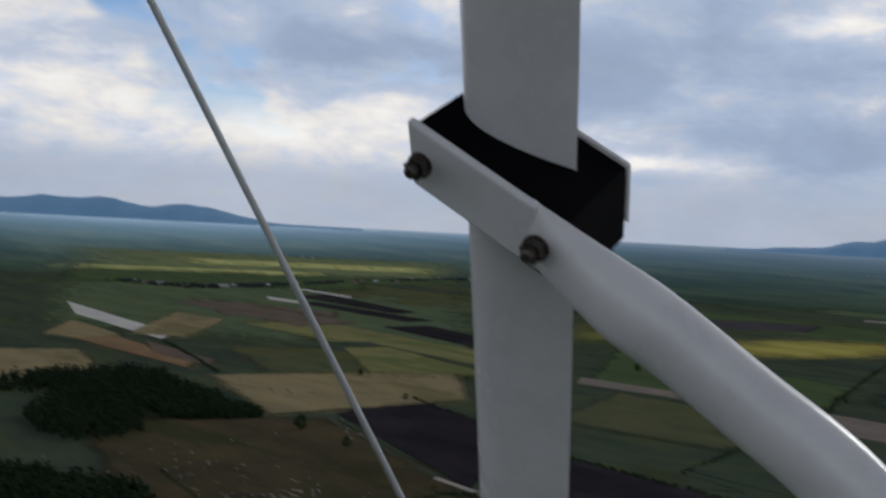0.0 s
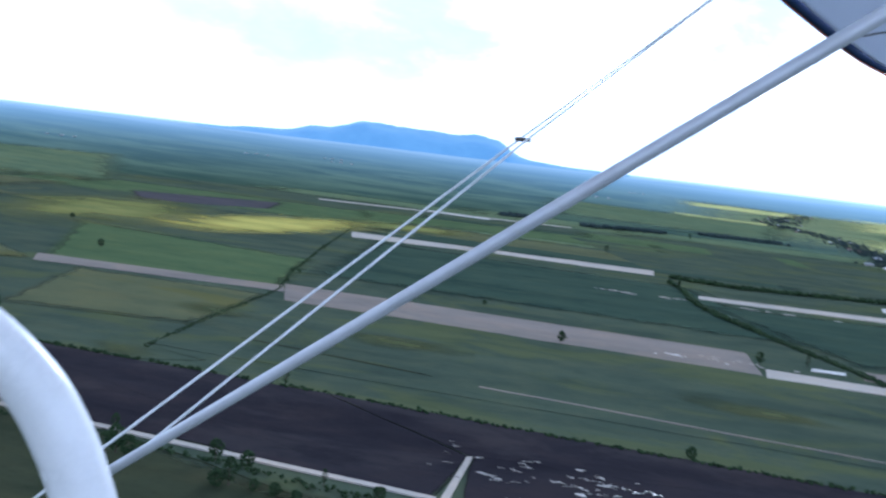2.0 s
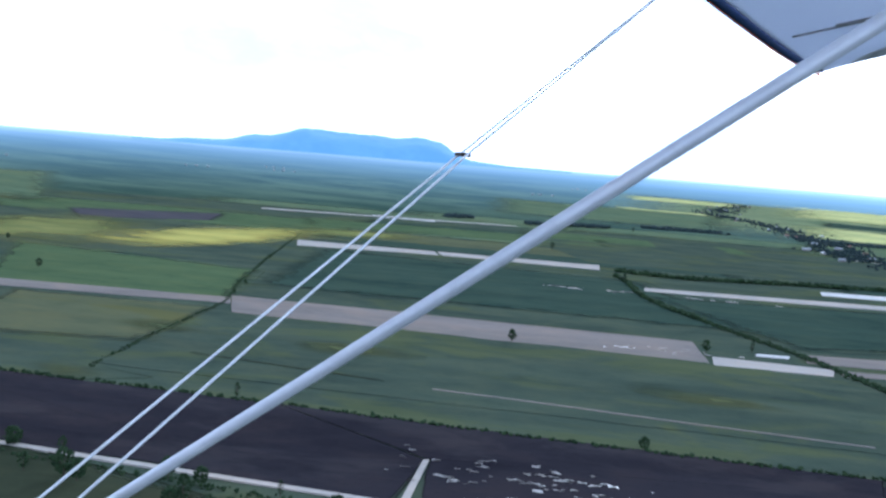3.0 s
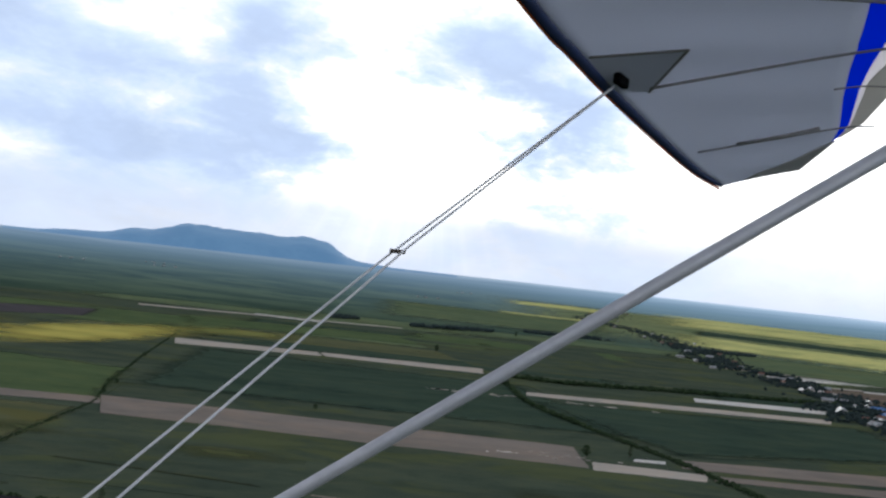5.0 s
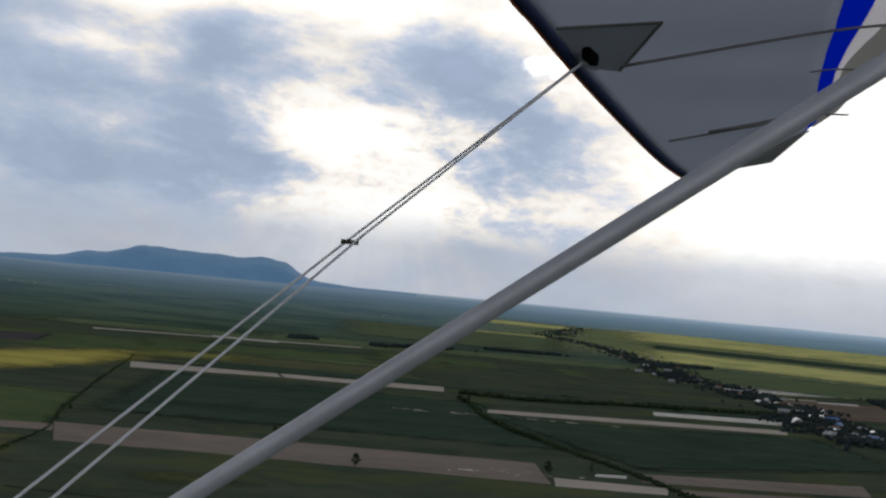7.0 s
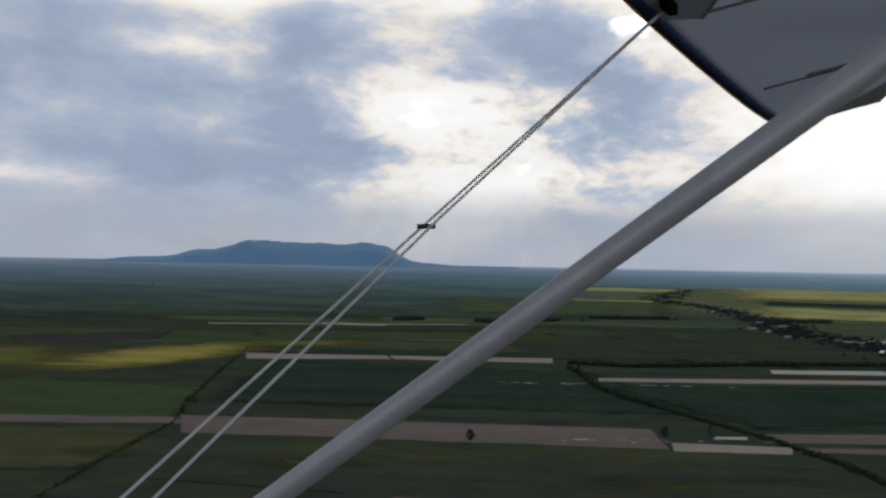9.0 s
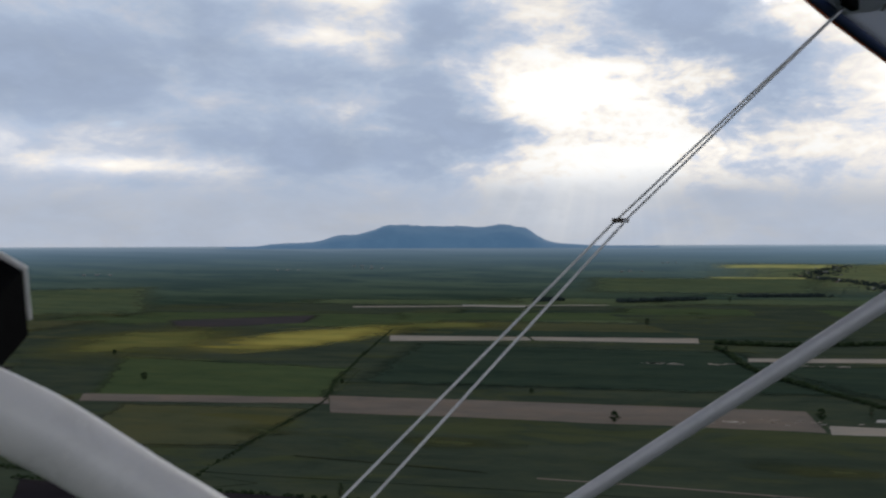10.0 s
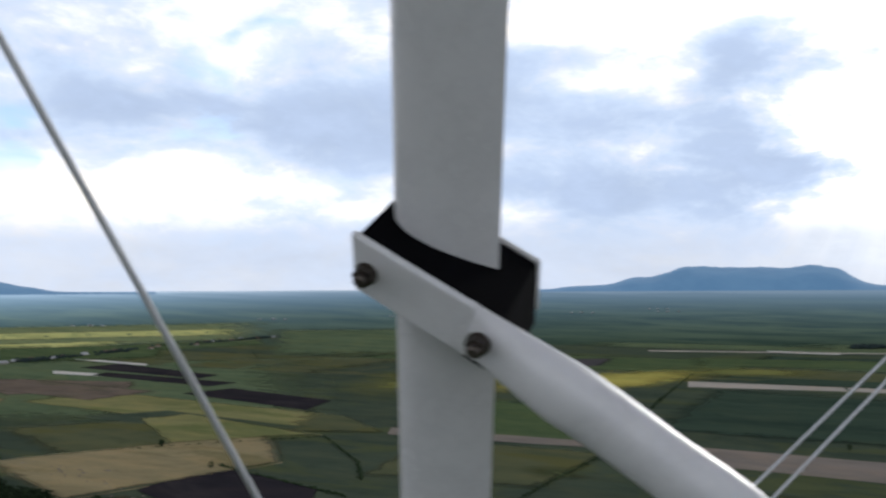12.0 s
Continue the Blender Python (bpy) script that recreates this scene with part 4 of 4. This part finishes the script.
def plant(x, y, kind, size=1.0, turn=0.0):
    m = Matrix.Translation(land(x, y, 0.4)) @ Matrix.Rotation(turn, 4, "Z")
    if kind not in used:
        used.add(kind)
        t = TREES[kind]
        t.matrix_basis = m
        t.scale = (size,) * 3
    else:
        t = copy_thing(TREES[kind], m)
        t.scale = (size,) * 3
    return t


for x, y, kind, size in ((345, 630, 0, 1.0), (502, 583, 0, 1.05), (547, 579, 3, 0.8), (342, 784, 2, 0.7), (287, 372, 2, 0.9), (100, 491, 3, 0.7), (186, 905, 2, 0.6), (-5, 991, 0, 0.9), (-43, 1248, 2, 0.9),
                         (-261, 822, 2, 0.8), (-179, 541, 0, 0.8), (-225, 580, 2, 1.4), (-188, 715, 0, 0.6), (810, 1362, 1, 1.2), (1335, 1864, 1, 1.0), (700, 985, 1, 0.9), (640, 860, 2, 0.8),
                         (-24, 440, 0, 1.2), (-10, 428, 2, 1.2), (10, 415, 1, 0.6), (50, 375, 0, 0.9), (62, 366, 2, 1.0), (90, 345, 3, 0.55), (110, 330, 2, 0.7), (136, 300, 3, 0.75), (155, 290, 1, 0.7), (180, 275, 0, 0.8), (195, 262, 2, 0.9), (-70, 470, 2, 1.2), (-58, 462, 0, 0.8),
                         (10, 383, 0, 1.25), (15, 377, 0, 1.0), (-5, 393, 1, 0.7), (52, 346, 1, 1.0), (47, 346, 2, 1.0), (61, 341, 2, 0.7), (68, 335, 2, 0.8), (75, 327, 2, 0.8), (101, 309, 3, 1.05), (95, 316, 2, 0.8), (168, 290, 0, 0.9), (179, 288, 2, 1.1),
                         (165, 850, 2, 0.5), (180, 915, 2, 0.5), (260, 1130, 2, 0.6)):
    plant(x, y, kind, size, x * 1.7)


def hedge(name, label, line, wide, tall, step, seed, mat=LEAF, gaps=0.15, dx=0.0):
    """Bushes in a row along points of the plan."""
    rnd = random.Random(seed)
    places = []
    for (ax, ay), (bx, by) in zip(line, line[1:]):
        d = math.hypot(bx - ax, by - ay)
        n = max(int(d / step), 1)
        for i in range(n):
            t = (i + rnd.random()) / n
            if noise.noise((ax * 0.1 + i * 0.12, seed, 0)) < -0.35 + gaps:
                continue
            x, y = ax + dx + (bx - ax) * t + rnd.gauss(0, wide * 0.35), ay + (by - ay) * t + rnd.gauss(0, wide * 0.35)
            k = shrink(x, y)
            s = tall * rnd.uniform(0.25, 0.6) * k
            places.append((tuple(land(x, y, 0.2) + Vector((0, 0, s * rnd.uniform(0.3, 0.9)))), s))
    mesh = clumps(places, rnd)
    mesh.materials.append(mat)
    return tagged(new(name, mesh), label, "hedge" if name == "hedge" else "woodland" if name == "woods" else name.replace("_", " "), kind="stuff")


hedge("hedge", "row of dark shrubs along a ploughed field", ((-30, 605), (26, 567), (170, 478), (299, 390), (435, 307), (520, 250)), 3.0, 2.6, 1.0, 1, dx=-50)
hedge("hedge", "dark shrubs along a curving ditch", ((720, 1040), (712, 1002), (642, 866), (619, 788), (607, 705)), 5.0, 6.0, 1.1, 2, gaps=0.0)
hedge("hedge", "low dark growth in a ditch", ((607, 705), (597, 635), (588, 567), (574, 510), (559, 452), (529, 385), (500, 330)), 7.0, 3.2, 0.4, 3, gaps=0.0)
hedge("hedge", "low dark growth along a field ditch", ((26, 569), (75, 668), (149, 804), (177, 903), (255, 1119), (397, 1490)), 3.0, 1.8, 1.3, 4, gaps=0.0)
hedge("hedge", "dense dark tree row behind the pale strip", ((758, 1092), (828, 1027), (1022, 986), (1265, 903)), 9.0, 8.0, 0.7, 5, gaps=-0.1)
hedge("hedge", "shrubs along a farm road", ((-60, 478), (28, 425), (110, 365), (184, 308), (250, 262), (330, 205)), 5.0, 2.2, 0.9, 6, gaps=0.1, dx=-50)
hedge("hedge", "dark green curved hedge round a field", ((-60, 483), (-98, 471), (-116, 442), (-125, 414), (-125, 380), (-119, 345), (-115, 280)), 3.2, 2.4, 0.45, 7, gaps=-0.2)
hedge("hedge", "dark hedge beside brown plots", ((-480, 930), (-400, 845), (-330, 765)), 3.0, 3.5, 1.5, 8, dx=-50)
hedge("hedge", "dark hedge beside a straw field", ((-300, 800), (-120, 870), (-75, 740), (-66, 673)), 2.5, 2.0, 1.5, 9)
hedge("hedge", "dark growth along a ploughed field edge", ((-128, 733), (-66, 673), (-10, 620)), 2.5, 2.4, 1.0, 10, dx=-62)
for line, seed in ((((1882, 1823), (2063, 1757)), 25), (((1700, 1960), (1500, 2050)), 27), (((1850, 1110), (1700, 970)), 28), (((919, 2066), (991, 2092)), 21), (((1095, 1958), (1323, 1974)), 22)):
    hedge("woods", "far dark strip of woodland", line, 30.0, 12.0, 0.8, seed, HAZE_LEAF, -0.3)


def woods(label, line, wide, tall, n, seed):
    rnd = random.Random(seed)
    places = []
    for i in range(n):
        t = rnd.random() * (len(line) - 1)
        j = int(t)
        (ax, ay, aw), (bx, by, bw) = line[j], line[j + 1]
        u = t - j
        w = (aw + (bw - aw) * u) * wide
        a, r = rnd.uniform(0, 6.28), math.sqrt(rnd.random()) * w
        x, y = ax + (bx - ax) * u + r * math.cos(a), ay + (by - ay) * u + r * math.sin(a)
        h = tall * (0.7 + 0.5 * noise.noise((x * 0.06, y * 0.06, seed)) + rnd.uniform(-0.2, 0.2))
        for z in (0.25, 0.55, 0.9):
            places.append(((x + rnd.uniform(-1, 1), y + rnd.uniform(-1, 1), h * z), rnd.uniform(0.9, 1.9) * (1.25 - 0.5 * z)))
    mesh = clumps(places, rnd)
    mesh.materials.append(FOREST)
    return tagged(new("woods", mesh), label, "woodland", kind="stuff")


woods("dense dark green wood among the fields", ((-480, 640, 1.3), (-440, 690, 1.3), (-360, 640, 1.1), (-315, 600, 0.9), (-275, 606, 0.3)), 34, 9, 2600, 31)
woods("dense dark green wood among the fields", ((-345, 520, 0.8), (-385, 570, 1.0), (-410, 650, 1.1), (-440, 715, 0.8)), 42, 9, 1800, 33)
woods("dark green wood on scrub land", ((-330, 400, 1.0), (-262, 395, 1.0), (-227, 375, 0.6)), 26, 8, 1100, 32)


# ---- pale stones and puddles ----
def scatter(name, label, mat, centre, spread, n, size, seed, turn=-35.0, flat=0.25, category="stones", long=1.0):
    rnd = random.Random(seed)
    bm = bmesh.new()
    for i in range(n):
        a = Vector((rnd.gauss(0, spread[0]), rnd.gauss(0, spread[1])))
        a.rotate(Matrix.Rotation(radians(turn), 2))
        x, y = centre[0] + a.x, centre[1] + a.y
        s = size * rnd.lognormvariate(0, 0.5)
        pts = []
        m = rnd.randint(6, 9)
        for j in range(m):
            u = 2 * math.pi * j / m
            p = Vector((math.cos(u) * s * rnd.uniform(0.7, 1.6) * long, math.sin(u) * s * rnd.uniform(0.25, 0.5)))
            p.rotate(Matrix.Rotation(radians(turn + rnd.uniform(-45, 45)), 2))
            pts.append(p)
        top = [bm.verts.new((x + p.x, y + p.y, 0.95 + i * 0.0007 + s * flat * 0.3)) for p in pts]
        low = [bm.verts.new((x + p.x * 1.1, y + p.y * 1.1, 0.3)) for p in pts]
        bm.faces.new(top)
        for j in range(m):
            bm.faces.new((top[j], low[j], low[(j + 1) % m], top[(j + 1) % m]))
    bmesh.ops.recalc_face_normals(bm, faces=bm.faces)
    return tagged(part(name, bm, mat), label, category, kind="stuff")


scatter("stones", "pale stones and rubble strewn over scrub", TAN, (-165, 410), (42, 20), 90, 0.65, 41, -40, 0.1, "stones", 2.4)
scatter("stones", "wide pale patches of bare ground on scrub", TAN, (-168, 402), (26, 15), 24, 1.9, 49, -40, 0.05, "stones", 2.2)
scatter("stones", "pale stones and rubble strewn over scrub", TAN, (-235, 445), (50, 34), 45, 0.65, 42, -40, 0.1, "stones", 2.2)
scatter("stones", "pale rubble at the edge of a straw field", TAN, (-292, 690), (40, 14), 34, 1.0, 43)
scatter("stones", "pale rubble beside a dark field", TAN, (-192, 590), (22, 8), 22, 1.0, 44)
scatter("puddles", "light puddles standing in ploughed furrows", WATER, (212, 325), (34, 6), 36, 0.75, 45, -32, 0.0, "puddles", 2.6)
scatter("puddles", "light puddles standing in ploughed furrows", WATER, (200, 355), (30, 10), 18, 0.65, 46, -32, 0.0, "puddles", 2.6)
scatter("puddles", "bright pools standing in ploughed furrows", WATER, (180, 318), (14, 4), 14, 0.65, 50, -32, 0.0, "puddles", 2.6)
scatter("puddles", "bright pools along a ploughed furrow", WATER, (225, 335), (45, 2), 14, 0.65, 52, -35, 0.0, "puddles", 2.8)
scatter("stones", "white specks on dry tan soil", FILM, (445, 597), (18, 4), 8, 1.3, 53, -30, 0.1)
scatter("stones", "small pale specks far out in the crops", FILM, (830, 1800), (90, 20), 8, 4.0, 54, -30, 0.1)
scatter("puddles", "light wet spots along a field edge", PALE, (480, 590), (20, 3), 10, 1.2, 47, -32, 0.0, "puddles", 2.0)
scatter("puddles", "light wet streaks in green crop", PALE, (620, 900), (90, 8), 14, 1.5, 48, -28, 0.0, "puddles", 2.6)


# ---- village houses ----
def make_house(l, w, h, roof_mat, label):
    thing = tagged(new("house"), label, "house", "village houses")
    bm = bmesh.new()
    add_box(bm, (l, w, h), Matrix.Translation((0, 0, h / 2)))
    part("wall", bm, PLASTER, thing)
    bm = bmesh.new()
    e, r = 0.5, w * 0.34
    for s in (-1, 1):
        q = [(-l / 2 - e, s * (w / 2 + e), h - 0.15), (l / 2 + e, s * (w / 2 + e), h - 0.15), (l / 2 + e, 0, h + r), (-l / 2 - e, 0, h + r)]
        up = [bm.verts.new(Vector(p) + Vector((0, 0, 0.22))) for p in q]
        dn = [bm.verts.new(p) for p in q]
        bm.faces.new(up)
        bm.faces.new(dn[::-1])
        for i in range(4):
            bm.faces.new((up[i], dn[i], dn[(i + 1) % 4], up[(i + 1) % 4]))
    for s in (-1, 1):
        bm.faces.new([bm.verts.new((s * l / 2, y, z)) for y, z in ((-w / 2, h), (w / 2, h), (0, h + r - 0.1))])
    bmesh.ops.recalc_face_normals(bm, faces=bm.faces)
    roof = part("roof", bm, roof_mat, thing)
    bm = bmesh.new()
    add_box(bm, (0.7, 0.7, 1.6), Matrix.Translation((l * 0.22, 0.6, h + r + 0.2)))
    part("chimney", bm, ROOF_TILE, roof)
    for s in (-1, 1):
        for i in range(3):
            x = (i - 1) * l * 0.3
            bm = bmesh.new()
            if i == 1 and s == -1:
                add_box(bm, (1.1, 0.08, 2.1), Matrix.Translation((x, s * (w / 2 + 0.03), 1.05)))
                part("door", bm, WOOD, thing)
            else:
                add_box(bm, (1.3, 0.08, 1.3), Matrix.Translation((x, s * (w / 2 + 0.03), 1.7)))
                part("window", bm, PANE, thing)
    return thing


HOUSES = [make_house(11, 8, 3.2, ROOF_TILE, "small plastered house with a brown tiled roof"), make_house(13, 8, 3.4, ROOF_METAL, "plastered house with a pale metal roof"),
          make_house(18, 9, 3.6, ROOF_METAL, "long farm building with a pale metal roof"), make_house(20, 10, 4.5, ROOF_BLUE, "long farm building with a blue roof")]
housed = set()


def settle(x, y, kind, turn):
    m = Matrix.Translation(land(x, y, 0.3)) @ Matrix.Rotation(radians(turn), 4, "Z")
    k = shrink(x, y)
    if kind not in housed:
        housed.add(kind)
        t = HOUSES[kind]
        t.matrix_basis = m
        t.scale = (k,) * 3
    else:
        t = copy_thing(HOUSES[kind], m)
        t.scale = (k,) * 3


def village(line, n, wide, seed, tree_n, label):
    rnd = random.Random(seed)
    for i in range(n):
        t = (i + rnd.random()) / n * (len(line) - 1)
        j = min(int(t), len(line) - 2)
        a, b = Vector(line[j]), Vector(line[j + 1])
        q = a.lerp(b, t - j)
        d = (b - a).normalized()
        q += Vector((-d.y, d.x)) * rnd.gauss(0, wide)
        settle(q.x, q.y, rnd.choice((0, 0, 1, 1, 2)), math.degrees(math.atan2(d.y, d.x)) + rnd.choice((0, 90)) + rnd.uniform(-8, 8))
    places = []
    for i in range(tree_n):
        t = rnd.random() * (len(line) - 1)
        j = min(int(t), len(line) - 2)
        a, b = Vector(line[j]), Vector(line[j + 1])
        q = a.lerp(b, t - j)
        d = (b - a).normalized()
        q += Vector((-d.y, d.x)) * rnd.gauss(0, wide * 0.95) + Vector((rnd.gauss(0, 6), rnd.gauss(0, 6)))
        if noise.noise((q.x * 0.012, q.y * 0.012, seed)) < -0.12:
            continue
        k = shrink(q.x, q.y)
        h = rnd.uniform(3, 7)
        for z in (0.35, 0.6, 0.85):
            places.append((tuple(land(q.x + rnd.uniform(-2, 2), q.y + rnd.uniform(-2, 2), h * z)), rnd.uniform(1.7, 3.6) * k))
    mesh = clumps(places, rnd)
    mesh.materials.append(HAZE_LEAF)
    tagged(new("woods", mesh), label, "woodland", kind="stuff")


village(((2708, 3261), (2330, 2446), (1924, 1831), (1640, 1480), (1528, 1216), (1400, 1000), (1295, 905), (1130, 720), (1150, 640)), 46, 34, 51, 3600, "trees between the houses of a village")
village(((1092, 710), (1200, 690), (1300, 760)), 12, 30, 54, 420, "trees round village yards")
village(((-1106, 1713), (-897, 1700), (-827, 1857), (-756, 2103), (-656, 2432), (-518, 2680)), 26, 14, 52, 700, "tree row with houses along a far road")
village(((4300, 4800), (3400, 3900), (2800, 3300)), 16, 50, 53, 500, "trees of a far village")
settle(1240, 800, 3, 20)
settle(1300, 850, 3, -30)
settle(1150, 690, 3, 70)
# far farmsteads
for x, y in ((2331, 4171), (1338, 6069), (1232, 5356), (3700, 6000), (-300, 4700), (-900, 4300), (700, 5200), (-1500, 3600)):
    for i in range(3):
        settle(x + 60 * i, y + 25 * (i % 2), 1 + i % 2, 12 * i - 20)
